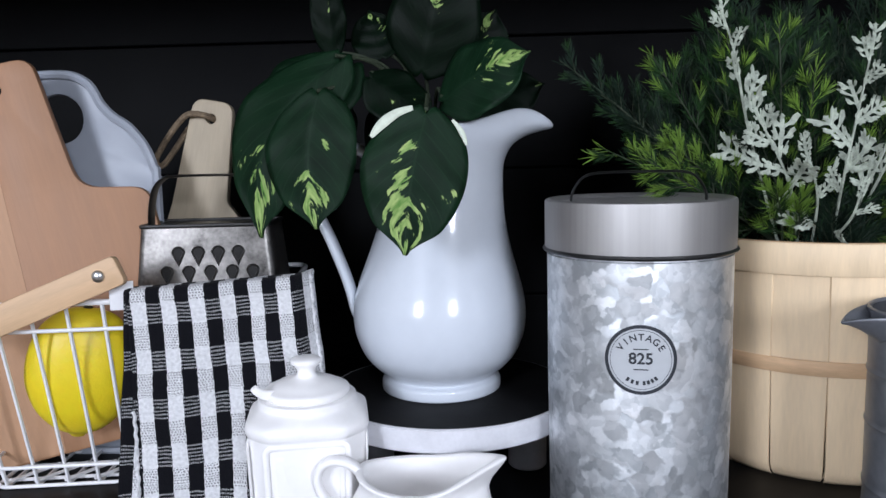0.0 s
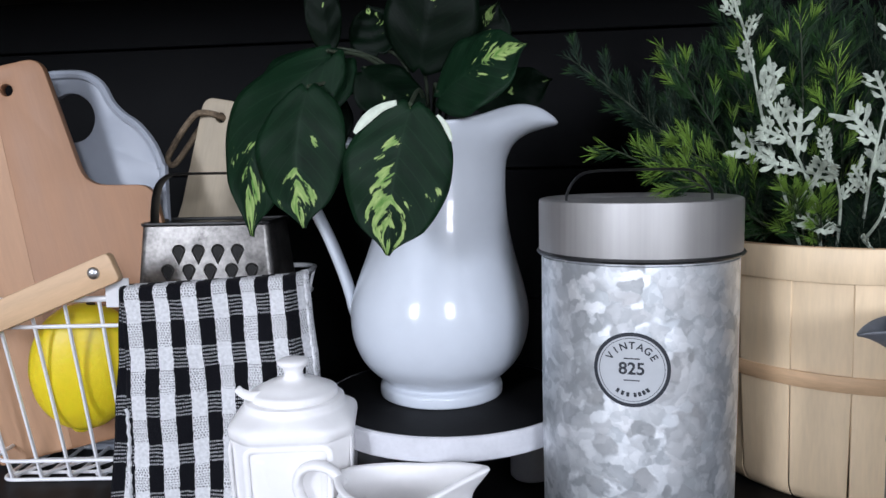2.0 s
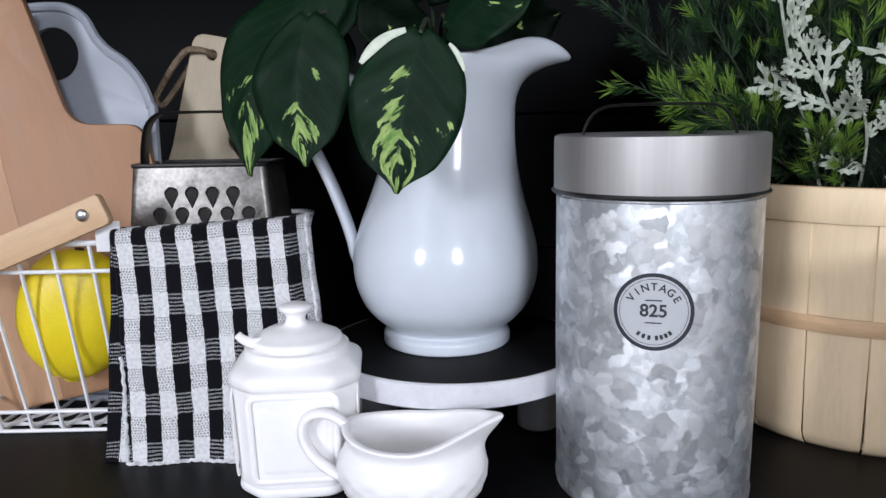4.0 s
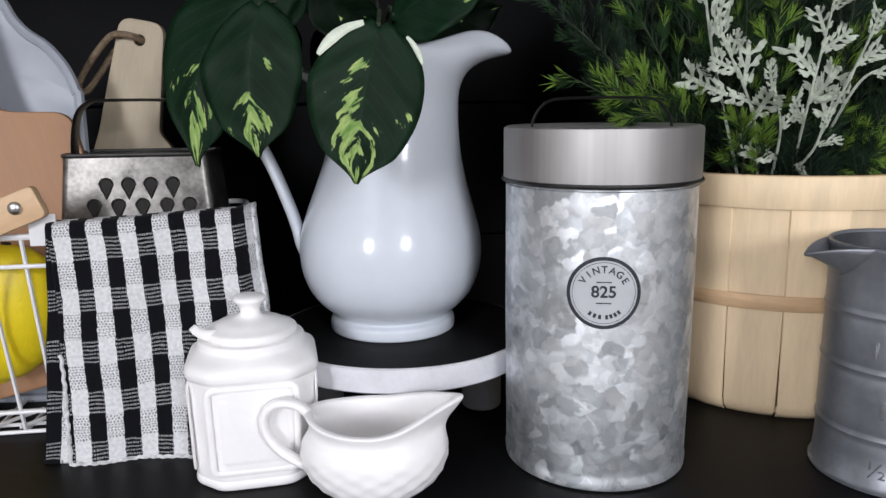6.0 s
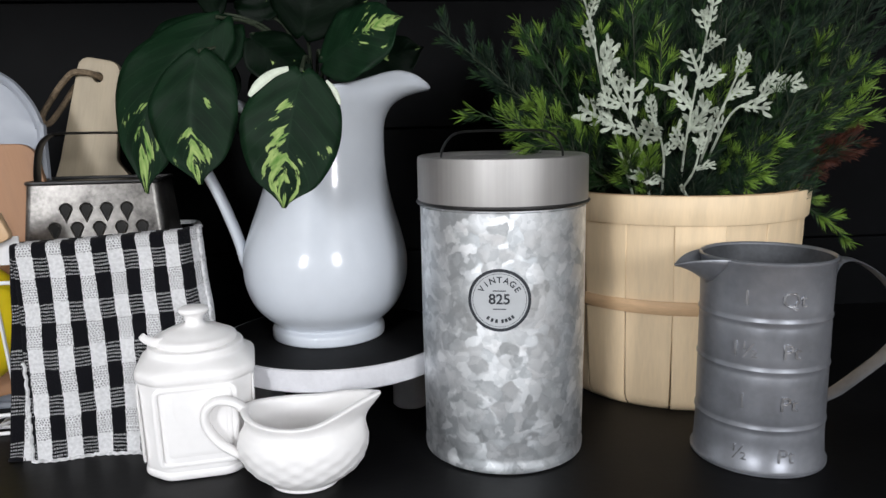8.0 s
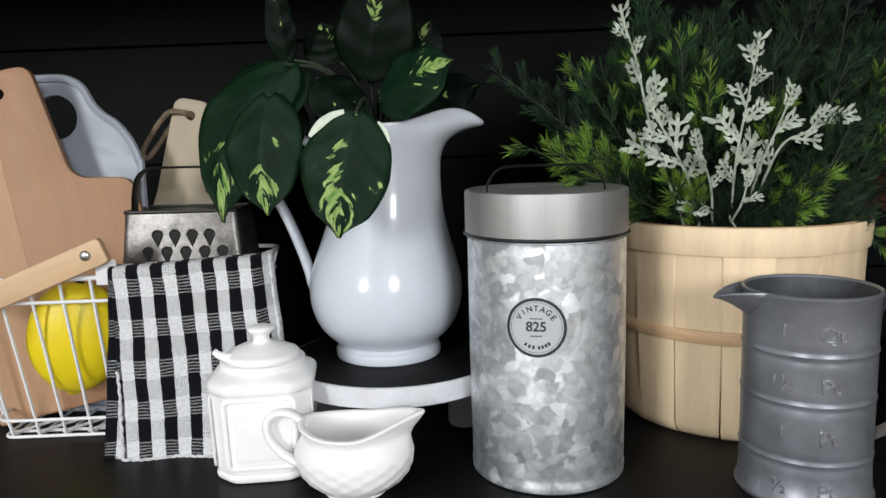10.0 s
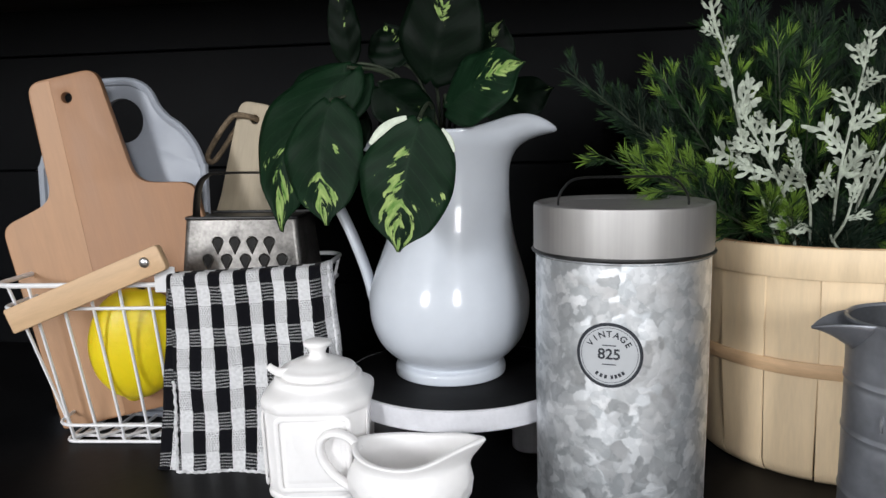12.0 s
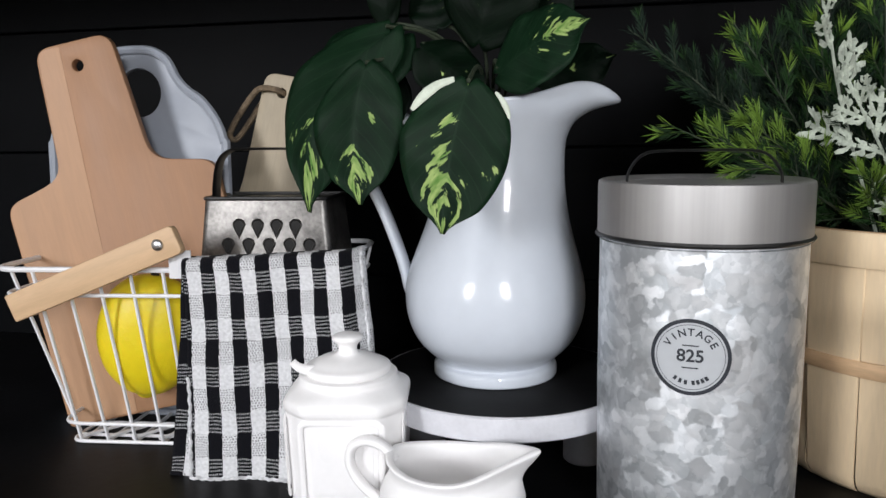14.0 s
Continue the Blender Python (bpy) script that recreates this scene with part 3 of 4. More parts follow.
def chamfered(bm, w, z, cut, rnd, n=96):
    """A square ring with cut corners; rnd = 1 makes it a circle."""
    out = []
    for i in range(n):
        a = 2 * math.pi * (i + 0.5) / n
        c, s = abs(math.cos(a)), abs(math.sin(a))
        h = w / 2
        # soft minimum of the flat sides and the cut corner
        d = [h / max(c, 1e-6), h / max(s, 1e-6), (2 * h - cut) / (c + s)]
        q = sum(k ** -26 for k in d) ** (-1 / 26)
        q = q * (1 - rnd) + h * rnd
        out.append(bm.verts.new((q * math.cos(a), q * math.sin(a), z)))
    return out


def sugar_bowl(at, turn):
    s = thing("sugar_bowl", at, "square white ceramic sugar bowl with lid, knob and spoon notch", "sugar bowl", turn=turn)
    bm = bmesh.new()
    rows = smooth_profile([(0.0720, 0.0, 0), (0.0770, 0.0008, 0), (0.0792, 0.0032, 0), (0.0790, 0.0058, 0), (0.0776, 0.0072, 0), (0.0782, 0.0092, 0), (0.0790, 0.020, 0), (0.0806, 0.045, 0), (0.0818, 0.0690, 0), (0.0822, 0.0722, 0), (0.0837, 0.0738, 0), (0.0845, 0.0758, 0), (0.0845, 0.0780, 0.0), (0.0836, 0.0802, 0.03), (0.0812, 0.0822, 0.10), (0.0772, 0.0842, 0.30), (0.0728, 0.0862, 0.65), (0.0702, 0.0880, 1), (0.0694, 0.0900, 1), (0.0690, 0.0918, 1), (0.0668, 0.0928, 1), (0.0560, 0.0930, 1)], 3)
    rings = [[bm.verts.new((0, 0, 0))]] + [chamfered(bm, w, z, 0.0165, max(0, min(1, e))) for w, z, e in rows] + [[bm.verts.new((0, 0, 0.093))]]
    skin(bm, rings)
    body = part("body", bm, M_CREAM, s, angle=55)
    # a raised moulding round each face, with a raised field inside
    for k in range(4):
        def lean(bm, lift):
            for v in bm.verts:
                v.co.y += -0.0386 - lift - 0.024 * v.co.z
        o = rounded([(-0.0262, 0.0125), (0.0262, 0.0125), (0.0274, 0.0690), (-0.0274, 0.0690)], 0.005, 4)
        ring = [(x, 0.0, z) for x, z in o]
        bm = tube(ring, 0.0022, 8, closed=True, flat=(0.0009, 0.0021), axis=(0, 1, 0))
        lean(bm, 0.0)
        p = part("face_moulding", bm, M_CREAM, body)
        p.rotation_euler[2] = k * math.pi / 2
        bm = slab(rounded([(-0.0205, 0.018), (0.0205, 0.018), (0.0217, 0.0635), (-0.0217, 0.0635)], 0.004, 4), 0.003, bevel=0.0009)
        lean(bm, 0.0006)
        p = part("face_panel", bm, M_CREAM, body)
        p.rotation_euler[2] = k * math.pi / 2
    lid = part("lid", lathe(smooth_profile([(0.0270, 0.0925), (0.0290, 0.0930), (0.0302, 0.0948), (0.0300, 0.0970), (0.0288, 0.0984), (0.0255, 0.0998), (0.0190, 0.1030), (0.0110, 0.1050), (0.0080, 0.1062), (0.0066, 0.1082), (0.0066, 0.1108), (0.0082, 0.1136), (0.0104, 0.1155), (0.0109, 0.1172), (0.0098, 0.1188), (0.0060, 0.1199), (0.0, 0.1203)], 4), 56), M_CREAM, s)
    part("spoon", tube(curve3([(-0.018, -0.010, 0.0965), (-0.027, -0.0145, 0.0980), (-0.0325, -0.0170, 0.1015), (-0.0352, -0.0182, 0.1050)], 5), 0.004, 12, flat=(0.0040, 0.0022), taper=0.6), M_CREAM, lid, "spoon handle showing through the lid")
    return s


sugar_bowl((-0.0540, 0.5765, 0), 10)


# ---- creamer ----
def creamer(at, turn):
    c = thing("creamer", at, "small white ceramic creamer jug with embossed basket pattern", "creamer", turn=turn)
    n = 144
    bm = bmesh.new()

    def ring(w, d, z, spout=0.0, lift=0.0, em=0.0):
        out = []
        for i in range(n):
            a = 2 * math.pi * i / n
            co, si = math.cos(a), math.sin(a)
            f = max(0.0, co) ** 6
            # woven strips: alternate cells stand proud
            k = 1 + em * math.sin(a * 15) * math.sin(z * 620)
            out.append(bm.verts.new((w * co * k + spout * f, d * si * k * (1 - 0.45 * f * min(1, spout * 200)), z + lift * max(0, co) ** 2 + 0.35 * lift * max(0, -co) ** 3)))
        return out

    outer = smooth_profile([(0.0225, 0.0205, 0.0, 0, 0, 0), (0.0245, 0.0225, 0.0012, 0, 0, 0), (0.0248, 0.0228, 0.0035, 0, 0, 0), (0.0305, 0.0268, 0.0065, 0, 0, 0.006), (0.0378, 0.0315, 0.0120, 0, 0, 0.016), (0.0428, 0.0345, 0.0185, 0, 0, 0.016), (0.0456, 0.0362, 0.0260, 0, 0, 0.013), (0.0462, 0.0366, 0.0320, 0.0002, 0.0010, 0.008), (0.0445, 0.0355, 0.0370, 0.001, 0.0025, 0), (0.0418, 0.0335, 0.0408, 0.003, 0.0050, 0), (0.0402, 0.0322, 0.0440, 0.007, 0.0080, 0), (0.0404, 0.0325, 0.0470, 0.0115, 0.0110, 0), (0.0418, 0.0338, 0.0498, 0.0135, 0.0128, 0), (0.0424, 0.0344, 0.0512, 0.0138, 0.0132, 0)], 4)
    inner = smooth_profile([(0.0418, 0.0338, 0.0522, 0.0138, 0.0134, 0), (0.0384, 0.0304, 0.0522, 0.0128, 0.0132, 0), (0.0366, 0.0288, 0.0500, 0.0105, 0.0112, 0), (0.0372, 0.0294, 0.0420, 0.0050, 0.0060, 0), (0.0405, 0.0318, 0.0320, 0.0005, 0.0020, 0), (0.0390, 0.0305, 0.0220, 0, 0, 0), (0.0300, 0.0250, 0.0110, 0, 0, 0)], 3)
    skin(bm, [[bm.verts.new((0, 0, 0.001))], ring(0.019, 0.017, 0.001)] + [ring(*q) for q in outer + inner] + [[bm.verts.new((0, 0, 0.008))]])
    part("body", bm, M_CREAM, c, angle=70)
    pts = [(-0.0375, 0, 0.0500), (-0.0430, 0, 0.0572), (-0.0500, 0, 0.0608), (-0.0580, 0, 0.0612), (-0.0650, 0, 0.0575), (-0.0682, 0, 0.0500), (-0.0668, 0, 0.0410), (-0.0600, 0, 0.0310), (-0.0510, 0, 0.0240), (-0.0420, 0, 0.0190)]
    part("handle", tube(curve3(pts, 6), 0.004, 14, flat=(0.0048, 0.0031), axis=(0, 1, 0)), M_CREAM, c)
    return c


creamer((0.0285, 0.5285, 0), -3)


# ---- wire basket ----
B_AT, B_YAW, B_W, B_D, B_H = (-0.354, 0.592), 6.0, 0.277, 0.172, 0.156


def wire_basket():
    b = thing("wire_basket", (*B_AT, 0), "white wire basket with wooden handle, holding boards and a lemon", "basket", turn=B_YAW)
    wire, thick = 0.0016, 0.0023

    def rect(z, extra=0.0, r=0.022):
        """The basket's outline at height z: it narrows towards the foot."""
        k = 1 - z / B_H
        i, j = 0.036 * k - extra, 0.030 * k - extra
        o = rounded([(i, j), (B_W - i, j), (B_W - i, B_D - j), (i, B_D - j)], r, 5)
        return [(x, y, z) for x, y in o]

    part("rim", tube(rect(B_H), thick, 8, closed=True), M_WHITEWIRE, b)
    for z, ex in ((B_H - 0.021, 0.002), (0.020, 0.002)):
        part("hoop_wire", tube(rect(z, ex), wire, 8, closed=True), M_WHITEWIRE, b)
    part("foot_wire", tube(rect(0.0022, 0, 0.012), wire, 8, closed=True), M_WHITEWIRE, b)
    z0 = 0.0022
    for k in range(9):
        top = 0.0345 + 0.0268 * k
        low = B_W / 2 + (top - B_W / 2) * 0.90
        pts = [(top, 0, B_H), (low, 0.030, z0 + 0.002), (low, 0.033, z0), (low, B_D - 0.033, z0), (low, B_D - 0.030, z0 + 0.002), (top, B_D, B_H)]
        part("upright_wire", tube(pts, wire, 6), M_WHITEWIRE, b)
    for k in range(4):
        f = (k + 0.5) / 4
        top, low = B_D * f, 0.030 + (B_D - 0.060) * f
        pts = [(0, top, B_H), (0.036, low, z0 + 0.002), (0.039, low, z0), (B_W - 0.039, low, z0), (B_W - 0.036, low, z0 + 0.002), (B_W, top, B_H)]
        part("upright_wire", tube(pts, wire, 6), M_WHITEWIRE, b)
    # slanting wires in the floor of the basket
    for k in range(9):
        x = 0.042 + k * 0.0235
        part("floor_wire", tube([(x, 0.033, z0 + 0.0024), (x + 0.028, 0.068, z0 + 0.0024)], wire, 6), M_WHITEWIRE, b)
    part("handle_tab", box(0.018, 0.0016, 0.022, 0.0006, (0.158, -0.0036, B_H + 0.005)), M_WHITEWIRE, b)
    # wooden handle folded down across the front
    ln, wd = 0.139, 0.0225
    bm = slab(rounded([(-ln, -wd / 2), (0.016, -wd / 2), (0.016, wd / 2), (-ln, wd / 2)], [0.002, 0.005, 0.004, 0.002], 4), 0.008, bevel=0.0012)
    for v in bm.verts:
        v.co.z -= 0.20 * (v.co.x + ln * 0.5) ** 2
    h = part("handle", bm, M_HANDLE, b, "flat pale wooden carrying handle")
    h.matrix_local = pose(0.146, -0.0135, B_H + 0.0215, 0, -21.8, -3)
    sc = part("screw", lathe([(0, 0.0), (0.0046, 0.0), (0.0046, 0.0008), (0.0036, 0.002), (0.0018, 0.0026), (0, 0.0027)], 20), M_SCREW, h, "round steel screw head")
    sc.matrix_local = pose(0, -0.0002, 0.0, 90, 0, 0)
    return b


wire_basket()
FLOOR_Z = 0.0050


def wooden_board():
    o = [(-0.0925, 0.0), (0.0925, 0.0), (0.0925, 0.200), (0.040, 0.212), (0.0325, 0.320), (-0.0325, 0.320), (-0.040, 0.212), (-0.0925, 0.200)]
    rad = [0.004, 0.004, 0.016, 0.022, 0.014, 0.014, 0.022, 0.016]
    b = tagged(part("cutting_board", slab(rounded(o, rad, 5), 0.009, (0.0, 0.300, 0.0047), 0.0015), M_BEECH), "tan beech cutting board with handle hole, leaning in the wire basket", "cutting board")
    part("edge_strip", slab(rounded([(-0.091, 0.002), (-0.030, 0.002), (-0.011, 0.3175), (-0.0300, 0.3185), (-0.0388, 0.213), (-0.091, 0.199)], [0.003, 0.001, 0.001, 0.012, 0.022, 0.015], 5), 0.001, bevel=0), M_BEECHL, b, "paler strip along the left of the board").location = (0, -0.00025, 0)
    b.matrix_world = pose(-0.2525, 0.668, 0.0210, -1.5, -12, 10) @ Matrix.Scale(1.018, 4)
    return b


wooden_board()


def enamel_board():
    half = [(0.0, 0.335), (0.018, 0.3335), (0.033, 0.325), (0.042, 0.309), (0.052, 0.298), (0.066, 0.288), (0.079, 0.271), (0.086, 0.252), (0.0875, 0.235), (0.0875, 0.02), (0.080, 0.005), (0.060, 0.0)]
    curve = [p for p in smooth_profile(half, 4)]
    o = curve + [(-x, z) for x, z in curve[::-1]][:-1]
    b = tagged(part("serving_board", slab(o, 0.007, (0.004, 0.297, 0.0215), 0.0015), M_ENAMEL), "pale grey enamel serving board with round hole behind wooden board", "serving board")
    part("raised_rim", tube([(x, 0.0, z) for x, z in o], 0.0045, 8, closed=True, flat=(0.0042, 0.0042)), M_ENAMEL, b)
    b.matrix_world = pose(-0.2955, 0.702, 0.0020, -2, 0, 0)
    return b


enamel_board()


def lemon():
    prof = smooth_profile([(0.0, -0.049), (0.004, -0.0485), (0.008, -0.0455), (0.018, -0.041), (0.031, -0.028), (0.0385, -0.009), (0.0385, 0.010), (0.0325, 0.028), (0.021, 0.040), (0.010, 0.0445), (0.0, 0.0455)], 4)
    l = tagged(part("lemon", lathe(prof, 40), M_LEMON), "ripe yellow lemon lying in the wire basket", "lemon")
    st = lathe([(0, 0.0470), (0.003, 0.0465), (0.0035, 0.0445), (0.002, 0.043)], 10)
    part("stem_scar", st, M_LEMONDARK, l)
    l.matrix_world = pose(-0.2510, 0.6425, 0.0935, 5, 9, 20) @ Matrix.Diagonal((1.08, 0.60, 1.16, 1))
    return l


lemon()


def grater():
    g = thing("box_grater", (-0.1525, 0.690, FLOOR_Z), "worn tinplate box grater with strap handle, standing in the wire basket", "grater", turn=4)
    h = 0.2025
    wt, dt, wb, db = 0.1040, 0.062, 0.142, 0.098

    def at(f):
        return wb + (wt - wb) * f, db + (dt - db) * f

    bm = bmesh.new()
    rings = []
    for f in (0, 0.02, 0.5, 0.98, 1.0):
        w, d = at(f)
        rings.append([bm.verts.new((x, y, h * f)) for x, y in rounded([(-w / 2, -d / 2), (w / 2, -d / 2), (w / 2, d / 2), (-w / 2, d / 2)], 0.006, 4)])
    skin(bm, rings)
    part("body", bm, M_GRATER, g, angle=35)
    o = rounded([(-wt / 2, -dt / 2), (wt / 2, -dt / 2), (wt / 2, dt / 2), (-wt / 2, dt / 2)], 0.006, 4)
    part("top_rim", tube([(x, y, h) for x, y in o], 0.0018, 8, closed=True), M_DARKWIRE, g)
    part("top_plate", slab(o, 0.0012, bevel=0), M_GRATER, g).matrix_local = pose(0, 0, h - 0.002, 90, 0, 0)
    pts = [(-0.0475, 0, h - 0.010), (-0.0462, 0, h + 0.012), (-0.0420, 0, h + 0.030), (-0.034, 0, h + 0.0385), (-0.024, 0, h + 0.0402), (0.017, 0, h + 0.0402), (0.027, 0, h + 0.0385), (0.034, 0, h + 0.030), (0.0375, 0, h + 0.012), (0.0390, 0, h - 0.010)]
    part("strap_handle", tube([(x, -0.016, z) for x, _, z in curve3(pts, 4)], 0.003, 10, flat=(0.0085, 0.0012), axis=(0, 1, 0)), M_DARKWIRE, g)
    slope = math.degrees(math.atan2((db - dt) / 2, h))
    rows = [(0.181, [-0.0215, -0.0055, 0.0105, 0.0265]), (0.1655, [-0.031, -0.0135, 0.004, 0.0215, 0.038]), (0.149, [-0.0215, -0.0055, 0.0105, 0.0265]), (0.132, [-0.031, -0.0135, 0.004, 0.0215, 0.038])]
    for z, xs in rows:
        for x in xs:
            y = -(db + (dt - db) * z / h) / 2
            # a raised tear-shaped lip round a black disc, painted for the shade inside
            bm = bmesh.new()
            ring = []
            for k in range(20):
                a = 2 * math.pi * k / 20
                r = 0.0046
                zz = r * math.sin(a)
                xx = r * math.cos(a)
                if zz < 0:
                    zz *= 2.1
                    xx *= max(0.12, 1 + zz / 0.0125)
                ring.append((xx, zz))
            inner = [bm.verts.new((a * 0.80, 0, b * 0.80)) for a, b in ring]
            mid = [bm.verts.new((a * 0.95, -0.0016, b * 0.95)) for a, b in ring]
            outer = [bm.verts.new((a * 1.25, 0.0004, b * 1.2)) for a, b in ring]
            skin(bm, [inner, mid, outer])
            p = part("grating_tooth", bm, M_GRATER, g)
            p.matrix_local = pose(x, y - 0.0003, z, -slope, 0, 0)
            bm = bmesh.new()
            bm.faces.new([bm.verts.new((a * 0.86, -0.0004, b * 0.86)) for a, b in ring])
            part("opening", bm, M_HOLESHADE, p, "black disc for the shaded opening")
    return g


grater()


def paddle():
    o = [(-0.040, 0.0), (0.060, 0.0), (0.060, 0.180), (0.050, 0.200), (0.0255, 0.222), (0.0185, 0.313), (-0.0185, 0.313), (-0.0255, 0.213), (-0.030, 0.185), (-0.034, 0.165)]
    b = tagged(part("wooden_paddle", slab(rounded(o, [0.006, 0.006, 0.02, 0.02, 0.01, 0.012, 0.012, 0.01, 0.02, 0.02], 5), 0.010, (0.0, 0.296, 0.0045), 0.0014), M_PALEWOOD), "pale wooden paddle with a twine loop, standing behind the grater", "paddle")
    pts = [(0.002, 0.004, 0.296), (-0.004, -0.005, 0.298), (-0.018, -0.006, 0.297), (-0.028, -0.002, 0.288), (-0.040, 0.002, 0.268), (-0.047, 0.004, 0.250), (-0.042, 0.008, 0.246), (-0.034, 0.012, 0.262), (-0.022, 0.015, 0.288), (-0.006, 0.014, 0.297), (0.002, 0.008, 0.296)]
    part("twine_loop", tube(curve3(pts, 5), 0.0028, 8), M_TWINE, b, "jute twine hanging loop")
    b.matrix_world = pose(-0.2255, 0.738, 0.0075, -3, 10.5, 0)
    return b


paddle()


# ---- checked cloth ----
def cloth():
    W, nx = 0.137, 60
    bm = bmesh.new()
    uvl = bm.loops.layers.uv.new("UVMap")
    ang = radians(B_YAW + 1)
    u, v = Vector((math.cos(ang), math.sin(ang), 0)), Vector((-math.sin(ang), math.cos(ang), 0))
    base = Vector((-0.1900, 0.6025, 0))
    # path over the rim: hem at the foot, up the front, over the rim, down inside
    def path(s, a):
        top = 0.161 + 0.006 * a / W
        if s < 0.156:
            z = 0.002 + s * (top - 0.002) / 0.156
            return -0.006 - 0.018 * (1 - s / 0.156) ** 1.6, z
        k = (s - 0.156) / 0.018
        if k < 1:
            return -0.006 + 0.014 * (1 - math.cos(k * math.pi)) / 2, top + 0.0045 * math.sin(k * math.pi)
        return 0.008 + 0.1 * (s - 0.174), top - (s - 0.174)

    def sheet(off, a0, a1, s0, s1, ns, shift, left):
        grid = []
        for i in range(nx + 1):
            row = []
            for j in range(ns + 1):
                a = a0 + (a1 - a0) * i / nx
                s = s0 + (s1 - s0) * j / ns
                back, z = path(s, a)
                hang = max(0.0, 1 - s / 0.156)
                fold = 0.0026 * math.sin(a * 95 + 3 * hang) * (0.2 + hang) + 0.0018 * math.sin(a * 43 - s * 20)
                wob = noise.noise(Vector((a * 28, s * 26, off * 50))) * 0.0030 + noise.noise(Vector((a * 75, s * 60, 3 + off * 50))) * 0.0011
                edge = max(0.0, a - (W - 0.016))
                aa = a + 0.0065 * (a / W) * min(1.0, hang / 0.35) + left * hang * (1 - a / W)
                aa += 0.0016 * noise.noise(Vector((2.0, s * 22, a * 9)))
                p = base + u * (aa - 0.35 * edge) + v * (back + off + fold + wob + edge * 0.95)
                p.z = max(0.0012, z + 0.0015 * math.sin(a * 60) * (s < 0.02) - 0.004 * hang * (1 - a / W))
                row.append((bm.verts.new(p), (a + shift, s + 0.0162)))
            grid.append(row)
        for i in range(nx):
            for j in range(ns):
                q = (grid[i][j], grid[i + 1][j], grid[i + 1][j + 1], grid[i][j + 1])
                f = bm.faces.new([x[0] for x in q])
                for lp, x in zip(f.loops, q):
                    lp[uvl].uv = x[1]
        return grid

    front = sheet(0.0, 0.0, W, 0.0, 0.235, 90, 0.0060, 0.004)
    hem_low = [front[i][0][0].co.copy() for i in range(nx + 1)]
    hem_side = [front[nx][j][0].co.copy() for j in range(64)]
    hem_left = [front[0][j][0].co.copy() for j in range(30)]
    sheet(0.0068, -0.003, W + 0.003, -0.003, 0.170, 60, 0.0030, -0.012)
    bmesh.ops.recalc_face_normals(bm, faces=bm.faces)
    me = bpy.data.meshes.new("cloth")
    bm.to_mesh(me)
    bm.free()
    me.polygons.foreach_set("use_smooth", [True] * len(me.polygons))
    me.materials.append(M_CLOTH)
    ob = new("tea_towel", me)
    sol = ob.modifiers.new("thickness", "SOLIDIFY")
    sol.thickness, sol.offset = 0.0024, 0
    for line in (hem_low, hem_side, hem_left):
        for k, q in enumerate(line):
            q += Vector((0.0006 * math.sin(k * 1.9) + (0.0012 if line is hem_side else 0), -0.0012, 0.0006 * math.cos(k * 2.3)))
        part("hem", tube(line, 0.0014, 6), M_HEM, ob, "overlocked white hem")
    return tagged(ob, "black and white checked cotton tea towel draped over the basket rim", "tea towel")


cloth()


# ---- splint basket ----
BK, BK_H = (0.3675, 0.7195), 0.1885


def splint_basket():
    b = thing("splint_basket", (*BK, 0), "round pale wood splint basket filled with evergreen sprigs", "basket")

    def radius(z):
        f = z / BK_H
        return 0.1065 + 0.0090 * f - 0.008 * max(0, 1 - z / 0.012) ** 2

    n = 18
    zs = [0.0, 0.004, 0.012, 0.05, 0.09, 0.13, 0.16, BK_H - 0.002]
    for k in range(n):
        a0 = 2 * math.pi * k / n
        half = math.pi / n * 1.05
        narrow = (0.04, 0.12, 0.06, 0.10)[k % 4]
        lift = (0.0, 0.0011, 0.0004, 0.0014)[k % 4]
        bm = bmesh.new()
        grid = []
        for z in zs:
            wob = 0.0006 * math.sin(k * 2.1 + z * 40)
            grid.append([(bm.verts.new(((radius(z) + lift + wob + d) * math.cos(a0 + half * (1 - narrow * (1 - z / BK_H)) * t), (radius(z) + lift + wob + d) * math.sin(a0 + half * (1 - narrow * (1 - z / BK_H)) * t), z))) for d, t in ((0, -1), (0.0011, -0.97), (0.0013, -0.5), (0.0013, 0), (0.0013, 0.5), (0.0011, 0.97), (0, 1))])
        for r0, r1 in zip(grid, grid[1:]):
            for i in range(6):
                bm.faces.new((r0[i], r0[i + 1], r1[i + 1], r1[i]))
            bm.faces.new((r0[6], r0[0], r1[0], r1[6]))
        bm.faces.new(grid[0])
        bm.faces.new(grid[-1])
        part("stave", bm, M_STAVE, b, angle=50)
    for z0, z1, t in ((BK_H - 0.024, BK_H, 0.0026), (0.0880, 0.0995, 0.0022)):
        r0, r1 = radius(z0) + 0.0024, radius(z1) + 0.0024
        part("hoop", lathe([(r0, z0), (r0 + t - 0.0005, z0), (r0 + t, z0 + 0.0008), (r1 + t, z1 - 0.0008), (r1 + t - 0.0005, z1), (r1, z1)], 96, close=True), M_STAVE if z1 > 0.15 else M_HOOP, b, "bent wood hoop")
    part("inner_hoop", lathe([(0.1085, BK_H - 0.022), (0.1125, BK_H - 0.022), (0.1135, BK_H), (0.1095, BK_H)], 96, close=True), M_HOOP, b)
    part("base", lathe([(0, 0.001), (0.095, 0.001), (0.095, 0.006), (0, 0.006)], 64), M_STAVE, b)
    return b


splint_basket()


